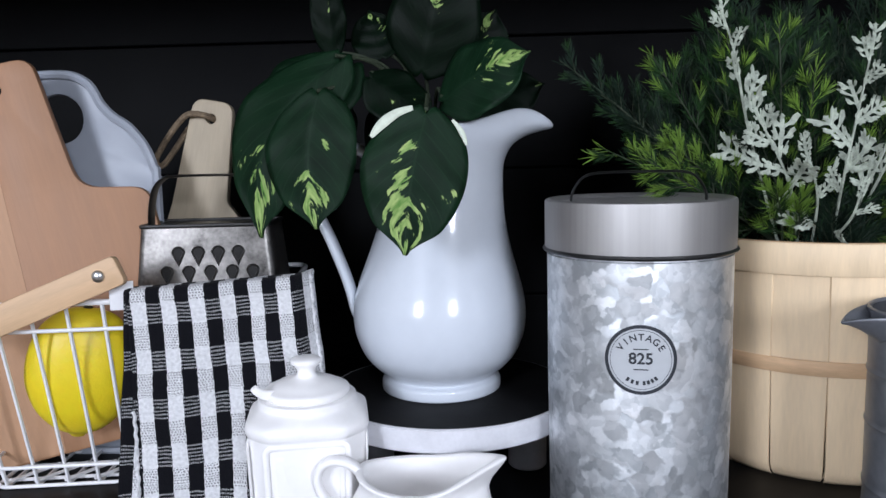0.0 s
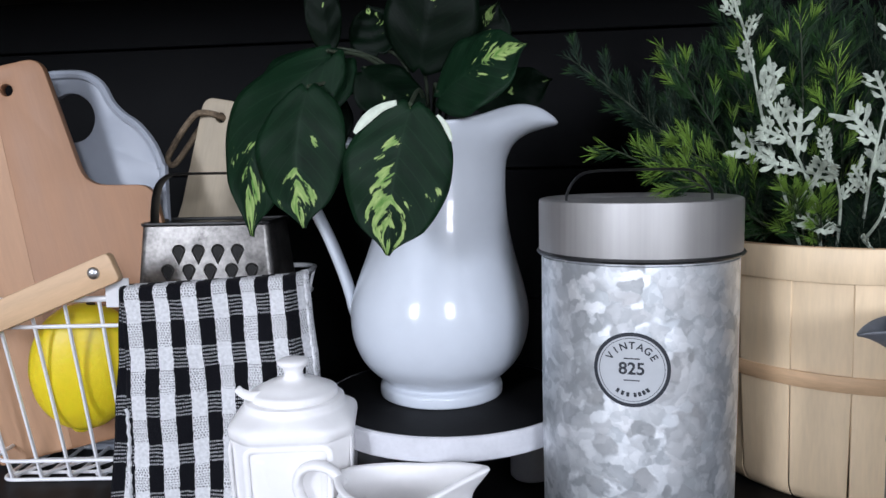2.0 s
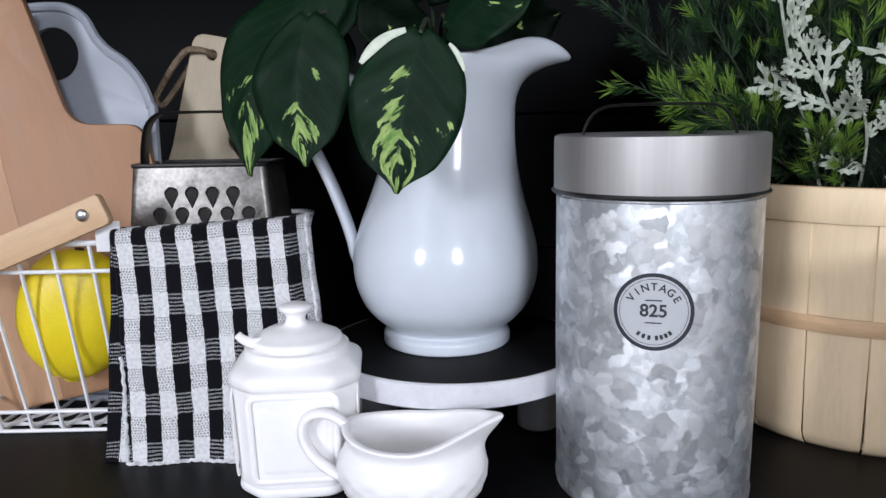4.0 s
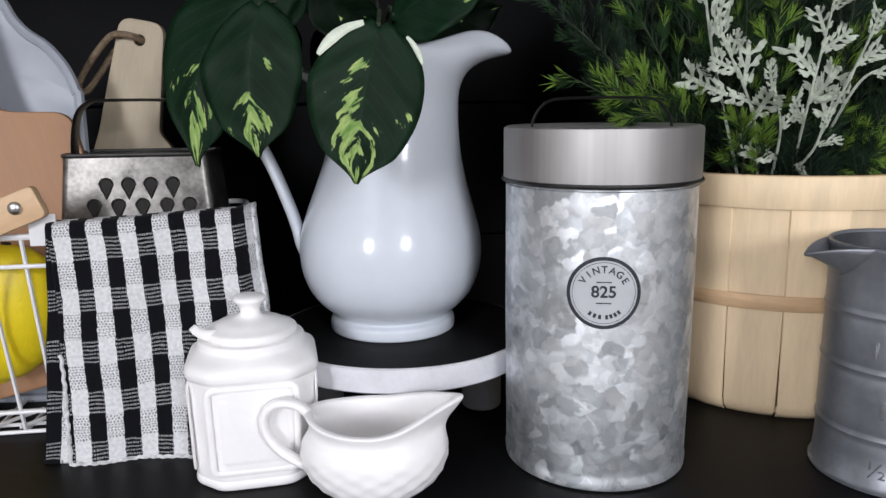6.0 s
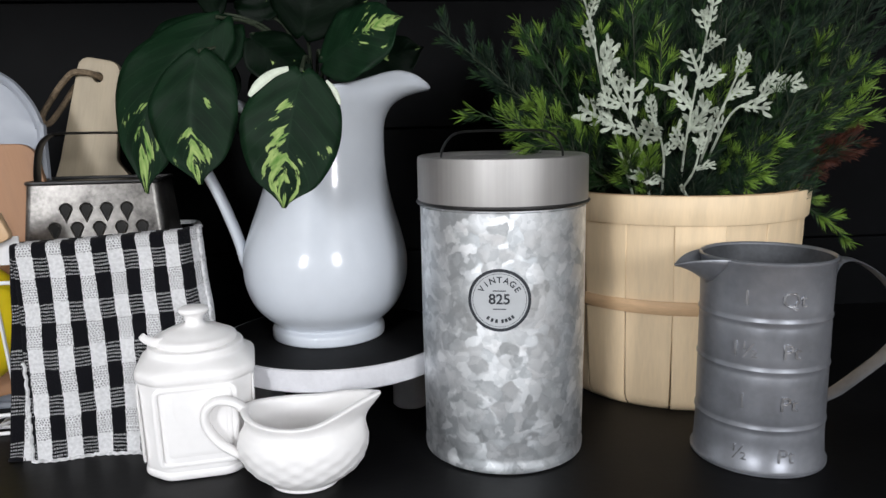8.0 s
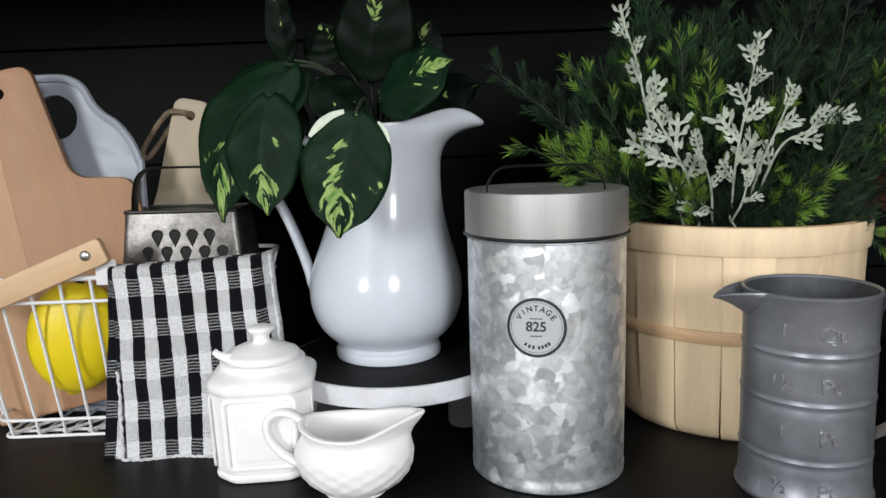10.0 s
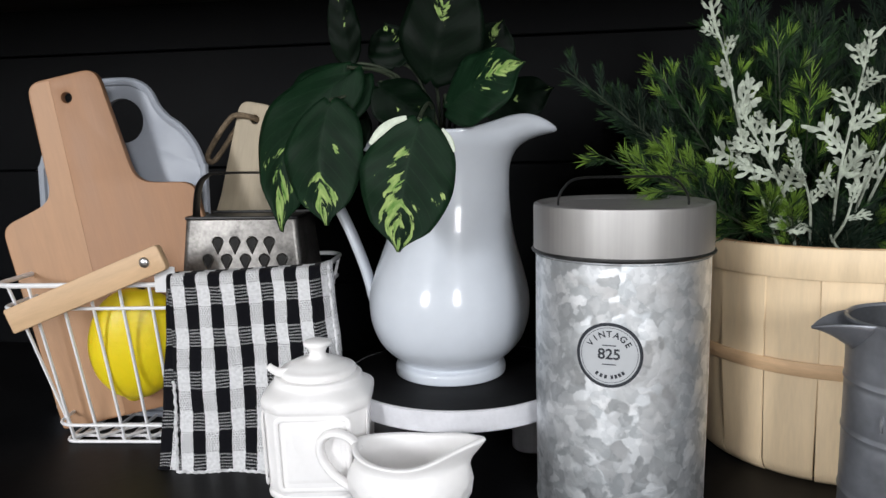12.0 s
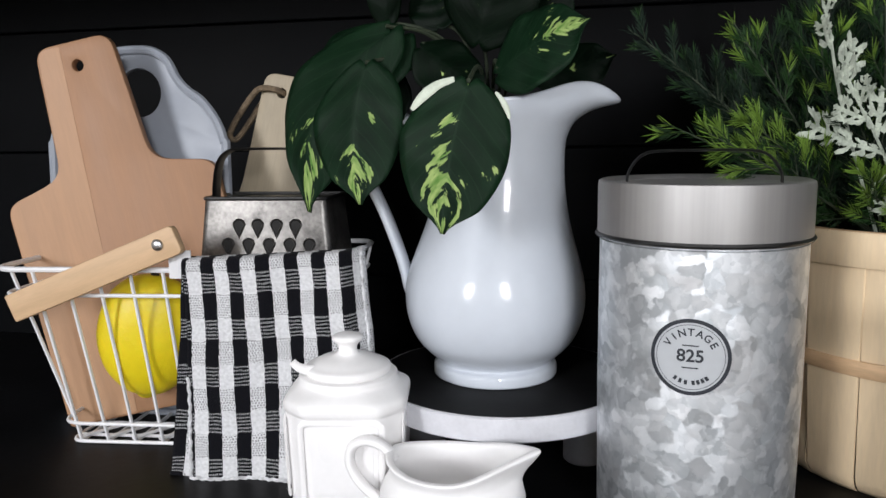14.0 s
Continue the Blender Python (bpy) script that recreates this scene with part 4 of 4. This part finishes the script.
# ---- tin measure ----
def tin_measure():
    c = thing("measuring_jug", (0.3690, 0.539, 0), "dull grey tin measuring jug with embossed marks, spout and strap handle", "measuring jug")
    R, H = 0.0455, 0.1535
    prof = [(0, 0.003), (R - 0.002, 0.003), (R + 0.0005, 0.0), (R + 0.0026, 0.0008), (R + 0.0028, 0.0028), (R + 0.0010, 0.0042)]
    z = 0.006
    for zr in (0.034, 0.0765, 0.1115):
        prof += [(R, zr - 0.0100), (R, zr - 0.0040), (R - 0.0006, zr - 0.0018), (R + 0.0007, zr), (R + 0.0007, zr + 0.0010), (R - 0.0004, zr + 0.0028), (R, zr + 0.0045), (R, zr + 0.0105)]
    prof += [(R + 0.0004, H - 0.004), (R + 0.0018, H - 0.002), (R + 0.0018, H), (R + 0.0005, H + 0.0008), (R - 0.0008, H), (R - 0.001, H - 0.003), (R - 0.0012, 0.005), (0, 0.005)]
    part("body", lathe(prof, 96), M_TIN, c, angle=55)
    part("lining", lathe([(R - 0.0016, H - 0.001), (R - 0.0020, 0.007), (0, 0.007)], 64), M_TININ, c, "dull dark inside")
    # pointed spout
    bm = bmesh.new()
    ang = radians(183)
    d, s = Vector((math.cos(ang), math.sin(ang), 0)), Vector((-math.sin(ang), math.cos(ang), 0))
    rows = []
    for k in range(9):
        t = k / 8
        out = 0.026 * t
        w = 0.024 * (1 - t) ** 0.9 + 0.0006
        dep = 0.020 * (1 - t) ** 1.1 + 0.001
        row = []
        for j in range(-6, 7):
            x = j / 6
            r0 = math.sqrt(max(0, (R - 0.001) ** 2 - (w * x) ** 2))
            p = d * (r0 * (1 - t) + (R - 0.001) * t + out) + s * (w * x)
            row.append(bm.verts.new((p.x, p.y, H + 0.0005 - 0.006 * t * t - dep * (1 - abs(x) ** 1.4))))
        rows.append(row)
    for a, b2 in zip(rows, rows[1:]):
        for j in range(12):
            bm.faces.new((a[j], a[j + 1], b2[j + 1], b2[j]))
    sp = part("spout", bm, M_TIN, c, "pointed pouring spout", angle=60)
    sol = sp.modifiers.new("thickness", "SOLIDIFY")
    sol.thickness, sol.offset = 0.0012, 0
    # strap handle: out and down from the rim, then back to the side
    ha = radians(-6)
    hd = Vector((math.cos(ha), math.sin(ha), 0))
    prof = [(R - 0.0002, 0.126), (R + 0.0015, 0.138), (R + 0.006, 0.1465), (R + 0.016, 0.1475), (R + 0.032, 0.139), (R + 0.047, 0.124), (R + 0.056, 0.104), (R + 0.054, 0.088), (R + 0.046, 0.076), (R + 0.030, 0.062), (R + 0.012, 0.0475), (R + 0.0005, 0.041), (R - 0.0002, 0.034)]
    pts = [tuple(hd * r) [:2] + (z,) for r, z in prof]
    part("handle", tube(curve3(pts, 5), 0.004, 12, flat=(0.0085, 0.0011), axis=(-hd.y, hd.x, 0)), M_TIN, c, "bent tin strap handle")
    face = radians(-113)
    for z, a, b2 in ((0.1285, "1", "Qt"), (0.0915, "1½", "Pt"), (0.054, "1", "Pt"), (0.0155, "½", "Pt")):
        for word, dx in ((a, -0.015), (b2, 0.0155)):
            t = text_mesh(word, 0.0150, 0.0011)
            for vv in t.vertices:
                vv.co.x += dx
            part("embossed_mark", wrap(t, R + 0.0002, z, face), M_TINEDGE, c, smooth=False)
    return c


tin_measure()


# ---- trailing leaves in the pitcher ----
def leaf_mesh(base, tip, normal, width, fold=0.18, droop=0.12, bend=0.0, nv=26, nu=14):
    """A heart-shaped blade from base to tip; bend curves its midrib sideways, droop out of its plane."""
    base, tip, normal = Vector(base), Vector(tip), Vector(normal)
    t = tip - base
    L = t.length
    t.normalize()
    nrm = (normal - t * normal.dot(t)).normalized()
    s = t.cross(nrm)
    bm = bmesh.new()
    uvl = bm.loops.layers.uv.new("UVMap")
    rows = []
    for j in range(nv + 1):
        v = j / nv
        q = max(0.0, min(1.0, (v - 0.80) / 0.20))
        w = width / 2 * max(0.012, math.sin(math.pi * min(1.0, v + 0.012) ** 0.80)) ** 0.56 * (1 - 0.62 * q * q * (3 - 2 * q))
        row = []
        for i in range(-nu // 2, nu // 2 + 1):
            x = i / (nu / 2)
            # the two lobes reach back past the stalk
            along = L * v - 0.06 * L * math.sin(math.pi * min(1.0, abs(x) * 0.9)) * (1 - v) ** 3
            side = w * x
            up = -fold * abs(side) + fold * 0.6 * side * side / max(width, 1e-4) - droop * L * (v - 0.45) ** 2
            up += 0.0016 * math.sin(v * 13 + x * 2.5) * x * x + 0.0004 * math.sin(abs(x) * 5 - v * 26)
            p = base + t * along + s * (side + bend * L * 4 * v * (1 - v)) + nrm * up
            row.append((bm.verts.new(p), (x * 0.5 + 0.5, v)))
        rows.append(row)
    for a, b in zip(rows, rows[1:]):
        for i in range(nu):
            q = (a[i], a[i + 1], b[i + 1], b[i])
            f = bm.faces.new([k[0] for k in q])
            for lp, k in zip(f.loops, q):
                lp[uvl].uv = k[1]
    edges = [[r[i][0].co.copy() for r in rows[:8]] for i in (-1, 0)]
    me = bpy.data.meshes.new("leaf")
    bm.to_mesh(me)
    bm.free()
    me.polygons.foreach_set("use_smooth", [True] * len(me.polygons))
    return me, edges


def trailing_plant():
    p = thing("pothos_plant", (0, 0, 0), "trailing dark green pothos leaves splashed pale green, in the pitcher", "plant")
    root = Vector((0.036, 0.668, 0.255))
    leaves = [  # base, tip, facing, width, surface, fold, droop, bend
        ((0.0375, 0.546, 0.2855), (0.0215, 0.538, 0.1955), (-0.05, -1, 0.18), 0.0700, M_LEAF, 0.20, 0.12, 0.03),
        ((-0.040, 0.588, 0.303), (-0.043, 0.575, 0.2105), (-0.1, -1, 0.1), 0.0660, M_LEAFMID, 0.26, 0.12, 0.06),
        ((-0.028, 0.598, 0.328), (-0.0900, 0.588, 0.2050), (-0.2, -0.95, 0.30), 0.0700, M_LEAFMID, 0.2, 0.25, 0.16),
        ((0.046, 0.622, 0.299), (0.108, 0.600, 0.331), (-0.1, -0.85, 0.5), 0.062, M_LEAFMID, 0.15, 0.12, -0.06),
        ((0.070, 0.702, 0.300), (0.129, 0.700, 0.318), (0, -0.9, 0.4), 0.046, M_LEAFSHADED, 0.15, 0.12, 0.0),
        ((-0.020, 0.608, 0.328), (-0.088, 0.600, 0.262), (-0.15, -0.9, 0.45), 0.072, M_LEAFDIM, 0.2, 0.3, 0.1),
        ((0.030, 0.640, 0.322), (0.052, 0.622, 0.405), (-0.1, -1, 0.1), 0.072, M_LEAFSHADED, 0.30, 0.12, 0.0),
        ((-0.034, 0.628, 0.335), (-0.038, 0.618, 0.398), (0.3, -1, 0.0), 0.026, M_LEAFSHADED, 0.3, 0.12, 0.0),
        ((-0.004, 0.604, 0.316), (0.040, 0.604, 0.283), (0.0, -0.8, 0.6), 0.046, M_LEAFSHADED, 0.2, 0.12, 0.0),
        ((0.020, 0.625, 0.300), (-0.004, 0.620, 0.250), (-0.2, -1, 0.2), 0.050, M_LEAFSHADED, 0.2, 0.12, 0.0),
        ((0.000, 0.645, 0.335), (-0.010, 0.655, 0.372), (0.1, -1, 0.1), 0.040, M_LEAFSHADED, 0.2, 0.12, 0.0),
        ((-0.030, 0.640, 0.300), (-0.060, 0.640, 0.262), (-0.2, -1, 0.3), 0.046, M_LEAFSHADED, 0.2, 0.12, 0.0),
        ((0.060, 0.665, 0.318), (0.088, 0.665, 0.372), (-0.1, -1, 0.2), 0.050, M_LEAFSHADED, 0.2, 0.12, 0.0),
    ]
    for k, (b, t, n, w, m, f, d, bend) in enumerate(leaves):
        me, edges = leaf_mesh(b, t, n, w, f, d, bend)
        lf = part("leaf", me, m, p)
        sol = lf.modifiers.new("thickness", "SOLIDIFY")
        sol.thickness, sol.offset = 0.0005, 0
        if k == 0:
            # the pale underside shows where the blade's shoulders curl forward
            for line, i0, i1, wide in ((edges[0], 0, 7, 0.0034), (edges[1], 1, 6, 0.0018)):
                line = [q + Vector((0, -0.0014, 0.0012)) for q in line]
                part("leaf_edge", tube(curve3(line[i0:i1], 4), 0.0012, 8, flat=(wide, 0.0011), axis=(0, 0.2, 1), taper=lambda q: 0.15 + 0.9 * math.sin(math.pi * (0.12 + 0.80 * q))), M_PALEEDGE, lf, "pale curled leaf edge")
        bv = Vector(b)
        mid = (root + bv) / 2 + Vector((0, 0, 0.030))
        part("stalk", tube(curve3([root, mid, bv + Vector((0, 0.004, 0.003))], 8), 0.0014, 6), M_STEM, p)
    return p


trailing_plant()


# ---- evergreen sprigs ----
def quad(bm, a, b, w, nrm, mi):
    """A narrow pointed needle from a to b."""
    t = (b - a)
    s = t.cross(nrm)
    if s.length < 1e-9:
        return
    s = s.normalized() * w
    m = a + t * 0.55
    f = bm.faces.new((bm.verts.new(a - s * 0.5), bm.verts.new(m - s), bm.verts.new(b), bm.verts.new(m + s), bm.verts.new(a + s * 0.5)))
    f.material_index = mi


def sprig(rng, base, tip, spread, twigs, needle, light=0.2, sag=0.0):
    """A branch with side twigs clad in needles; material slots: stem, needle, tip needle."""
    bm = bmesh.new()
    base, tip = Vector(base), Vector(tip)
    axis = tip - base
    L = axis.length
    side = axis.cross(Vector((0, -1, 0.2))).normalized()
    up = side.cross(axis).normalized()

    def spine(t):
        return base + axis * t + Vector((0, 0, -sag * L * t * t)) + up * 0.04 * L * math.sin(t * 3)

    def clad(pts, length, from_end):
        n = len(pts)
        for i in range(n - 1):
            a, b = pts[i], pts[i + 1]
            d = (b - a)
            dn = d.normalized()
            ref = dn.orthogonal().normalized()
            for _ in range(4):
                t = rng.random()
                th = rng.uniform(0, 2 * math.pi)
                rad = (Matrix.Rotation(th, 3, dn) @ ref)
                o = a + d * t
                ln = length * rng.uniform(0.7, 1.15)
                v = dn * 0.86 + rad * 0.5
                mi = 2 if from_end + i / n > 1 - 0.85 * light + rng.uniform(-0.12, 0.12) else 1
                quad(bm, o, o + v.normalized() * ln, 0.00031, (rad.cross(dn) * 0.4 + Vector((0, -1, 0.3))), mi)

    main = [spine(k / 26) for k in range(27)]
    tube(main, 0.0011, 5, bm=bm, taper=0.4)
    clad(main[8:], needle, 0.0)
    for k in range(twigs):
        t = 0.15 + 0.8 * (k + rng.random() * 0.6) / twigs
        o = spine(t)
        sgn = 1 if k % 2 else -1
        ln = spread * (1.1 - 0.75 * t) * rng.uniform(0.7, 1.15)
        v = (axis.normalized() * 0.80 + side * sgn * rng.uniform(0.35, 0.7) + up * rng.uniform(-0.35, 0.35)).normalized()
        pts = [o + v * ln * q / 9 + axis.normalized() * 0.12 * ln * (q / 9) ** 2 for q in range(10)]
        tube(pts[::3], 0.0006, 4, bm=bm, taper=0.5)
        clad(pts, needle, 0.25 * t)
        clad(pts[4:], needle, 0.5 * t)
    me = bpy.data.meshes.new("sprig")
    bm.to_mesh(me)
    bm.free()
    return me


def evergreens():
    g = thing("evergreen_bunch", (*BK, 0.10), "green conifer sprigs with frosted silver leaves in the splint basket", "greenery")
    rng = random.Random(7)
    inv = Matrix.Translation((-BK[0], -BK[1], -0.10))
    named = [  # base, tip, spread, twigs, needle length, share of pale tips, sag, tone
        ((0.310, 0.665, 0.185), (0.158, 0.612, 0.268), 0.034, 9, 0.012, 0.22, 0.03, "n"),
        ((0.305, 0.660, 0.185), (0.186, 0.606, 0.258), 0.036, 10, 0.013, 0.62, 0.02, "n"),
        ((0.300, 0.665, 0.190), (0.205, 0.612, 0.272), 0.034, 9, 0.013, 0.62, 0.03, "n"),
        ((0.290, 0.690, 0.190), (0.136, 0.655, 0.352), 0.040, 14, 0.01, 0.05, 0.1, "d"),
        ((0.300, 0.690, 0.190), (0.205, 0.655, 0.337), 0.038, 9, 0.012, 0.3, 0.02, "n"),
        ((0.300, 0.690, 0.190), (0.170, 0.660, 0.310), 0.045, 14, 0.011, 0.05, 0.04, "d"),
        ((0.310, 0.690, 0.190), (0.258, 0.640, 0.340), 0.038, 9, 0.013, 0.28, 0, "n"),
        ((0.315, 0.680, 0.185), (0.296, 0.640, 0.350), 0.043, 10, 0.013, 0.22, 0, "n"),
        ((0.330, 0.690, 0.190), (0.317, 0.625, 0.316), 0.034, 9, 0.013, 0.55, 0, "n"),
        ((0.308, 0.650, 0.185), (0.284, 0.608, 0.230), 0.022, 7, 0.013, 0.62, 0, "n"),
        ((0.318, 0.650, 0.185), (0.302, 0.610, 0.222), 0.019, 6, 0.012, 0.62, 0, "n"),
        ((0.360, 0.680, 0.185), (0.374, 0.616, 0.298), 0.029, 8, 0.013, 0.62, 0, "n"),
        ((0.360, 0.670, 0.185), (0.398, 0.606, 0.212), 0.029, 8, 0.013, 0.62, 0.05, "n"),
        ((0.370, 0.670, 0.185), (0.411, 0.608, 0.238), 0.029, 8, 0.013, 0.62, 0.05, "n"),
        ((0.415, 0.690, 0.190), (0.471, 0.650, 0.320), 0.043, 10, 0.013, 0.32, 0, "n"),
        ((0.425, 0.690, 0.190), (0.505, 0.645, 0.295), 0.043, 10, 0.013, 0.45, 0, "n"),
        ((0.430, 0.690, 0.190), (0.508, 0.640, 0.265), 0.038, 9, 0.013, 0.62, 0, "n"),
        ((0.430, 0.690, 0.195), (0.500, 0.640, 0.162), 0.020, 6, 0.012, 0.62, 0.25, "n"),
        ((0.430, 0.690, 0.190), (0.498, 0.632, 0.232), 0.034, 12, 0.01, 0.6, 0, "r"),
        ((0.425, 0.690, 0.190), (0.478, 0.628, 0.225), 0.034, 12, 0.01, 0.7, 0, "r"),
        ((0.420, 0.690, 0.190), (0.462, 0.630, 0.258), 0.038, 9, 0.012, 0.2, 0, "n"),
        ((0.380, 0.690, 0.185), (0.388, 0.615, 0.224), 0.030, 7, 0.011, 0.3, 0, "n"),
        ((0.290, 0.680, 0.185), (0.240, 0.620, 0.232), 0.040, 14, 0.01, 0.15, 0, "d"),
    ]
    # tall soft plumes at the back; a few greener needles paint light from the front
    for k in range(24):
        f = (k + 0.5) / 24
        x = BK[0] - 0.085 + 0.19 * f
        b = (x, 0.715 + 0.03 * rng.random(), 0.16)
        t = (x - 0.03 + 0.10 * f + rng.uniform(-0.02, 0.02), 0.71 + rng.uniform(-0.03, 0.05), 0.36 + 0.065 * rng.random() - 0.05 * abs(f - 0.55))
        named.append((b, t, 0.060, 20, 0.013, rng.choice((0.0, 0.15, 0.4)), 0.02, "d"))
    for k in range(40):  # the mass in the middle, its inner shade put into dark needles
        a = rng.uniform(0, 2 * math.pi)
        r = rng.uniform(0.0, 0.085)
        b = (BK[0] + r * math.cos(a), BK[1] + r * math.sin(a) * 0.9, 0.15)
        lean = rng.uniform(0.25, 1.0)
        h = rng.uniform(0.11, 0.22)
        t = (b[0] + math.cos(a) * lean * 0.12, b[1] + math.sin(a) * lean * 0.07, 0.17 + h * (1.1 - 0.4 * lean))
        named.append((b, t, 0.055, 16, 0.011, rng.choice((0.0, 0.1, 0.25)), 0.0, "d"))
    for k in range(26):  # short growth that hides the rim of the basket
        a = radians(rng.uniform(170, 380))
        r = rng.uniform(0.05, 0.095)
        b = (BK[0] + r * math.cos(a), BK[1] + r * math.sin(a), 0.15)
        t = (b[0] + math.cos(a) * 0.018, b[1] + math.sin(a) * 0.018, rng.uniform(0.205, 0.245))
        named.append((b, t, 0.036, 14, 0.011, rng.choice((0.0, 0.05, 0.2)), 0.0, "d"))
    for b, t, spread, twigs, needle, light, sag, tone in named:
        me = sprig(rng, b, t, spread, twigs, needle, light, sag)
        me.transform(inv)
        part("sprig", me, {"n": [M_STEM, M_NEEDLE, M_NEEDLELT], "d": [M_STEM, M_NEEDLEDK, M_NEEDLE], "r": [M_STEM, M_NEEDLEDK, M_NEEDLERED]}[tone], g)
    # frosted leaves: cut nearly to the midrib into blunt, toothed lobes
    def lacy_leaf(bm, o, v, n, ln, wd):
        v, n = v.normalized(), (n - v * n.dot(v)).normalized()
        s = v.cross(n)
        curl = rng.uniform(-0.25, 0.35)

        def at(x, y):
            return o + v * y + s * x + n * (curl * y * y / ln + 0.18 * abs(x) + 0.0008 * rng.uniform(-1, 1))

        rib = 0.06 * ln
        steps = rng.choice((3, 4))
        for k in range(steps):
            y0, y1 = ln * k / steps, ln * (k + 1) / steps
            bm.faces.new([bm.verts.new(at(x, y)) for x, y in ((-rib, y0), (rib, y0), (rib, y1), (-rib, y1))])
        for k in range(steps):
            f = (k + 0.5) / steps
            for sg in (-1, 1):
                reach = wd * (0.45 + 1.1 * f * (1.25 - f)) * rng.uniform(0.55, 1.2)
                y0, rise, hw = ln * f * 0.92, reach * rng.uniform(0.6, 1.0), 0.078 * ln * rng.uniform(0.7, 1.45)
                tip = [(0.35, -0.5), (0.72, -1.5), (0.95, -1.25), (0.88, -0.35), (1.12, 0.05), (0.92, 0.5), (1.02, 1.4), (0.72, 1.5), (0.40, 0.55)]
                pts = [(0.0, -0.55), *tip, (0.0, 0.55)]
                bm.faces.new([bm.verts.new(at(sg * reach * px, y0 + rise * px + hw * py)) for px, py in pts][::sg])
        pts = [(-0.9, 0), (-1.7, 0.45), (-0.7, 0.7), (0, 1.25), (0.8, 0.75), (1.6, 0.5), (0.9, 0)]
        bm.faces.new([bm.verts.new(at(rib * px, ln + rib * 1.6 * py)) for px, py in pts])

    def frosted(points, leaves, ln, spread=0.7, start=0.25):
        bm = bmesh.new()
        pts = [Vector(p) for p in curve3(points, 8)]
        tube(pts, 0.0012, 5, bm=bm, taper=0.6)
        n = len(pts)
        for k in range(leaves):
            i = min(n - 2, int(n * (start + (1 - start) * k / leaves)))
            t = (pts[i + 1] - pts[i]).normalized()
            nr = Vector((rng.uniform(-0.6, 0.6), -1, rng.uniform(-0.2, 0.6))).normalized()
            s = t.cross(nr).normalized() * (1 if k % 2 else -1)
            v = t * rng.uniform(0.7, 1.2) + s * rng.uniform(0.6, 1.25) * spread + nr * rng.uniform(-0.1, 0.3)
            l2 = ln * rng.uniform(0.75, 1.2) * (1.1 - 0.45 * k / leaves)
            lacy_leaf(bm, pts[i], v, nr, l2, l2 * 0.42)
        lacy_leaf(bm, pts[-2], pts[-1] - pts[-2], Vector((0.1, -1, 0.2)), ln * 0.8, ln * 0.32)
        bmesh.ops.triangulate(bm, faces=bm.faces[:])
        bm.transform(inv)
        ob = part("frosted_sprig", bm, M_MILLER, g, "silvery white lacy leaves", smooth=False)
        sol = ob.modifiers.new("thickness", "SOLIDIFY")
        sol.thickness = 0.0006

    frosted([(0.310, 0.660, 0.18), (0.272, 0.628, 0.27), (0.257, 0.618, 0.325), (0.248, 0.616, 0.350)], 5, 0.024)
    frosted([(0.320, 0.650, 0.18), (0.302, 0.622, 0.225), (0.286, 0.612, 0.255), (0.272, 0.608, 0.278)], 6, 0.026, 0.9)
    frosted([(0.330, 0.650, 0.18), (0.318, 0.616, 0.222), (0.306, 0.608, 0.252)], 3, 0.024, 1.0)
    frosted([(0.345, 0.650, 0.18), (0.338, 0.618, 0.24), (0.343, 0.612, 0.285), (0.349, 0.610, 0.325)], 7, 0.026)
    frosted([(0.340, 0.650, 0.18), (0.342, 0.616, 0.205), (0.344, 0.608, 0.222)], 2, 0.020, 1.0)
    frosted([(0.360, 0.650, 0.19), (0.372, 0.620, 0.250), (0.390, 0.614, 0.264), (0.408, 0.612, 0.272)], 3, 0.024)
    frosted([(0.355, 0.650, 0.19), (0.358, 0.618, 0.238), (0.368, 0.612, 0.268), (0.374, 0.610, 0.285)], 2, 0.024)
    return g


evergreens()
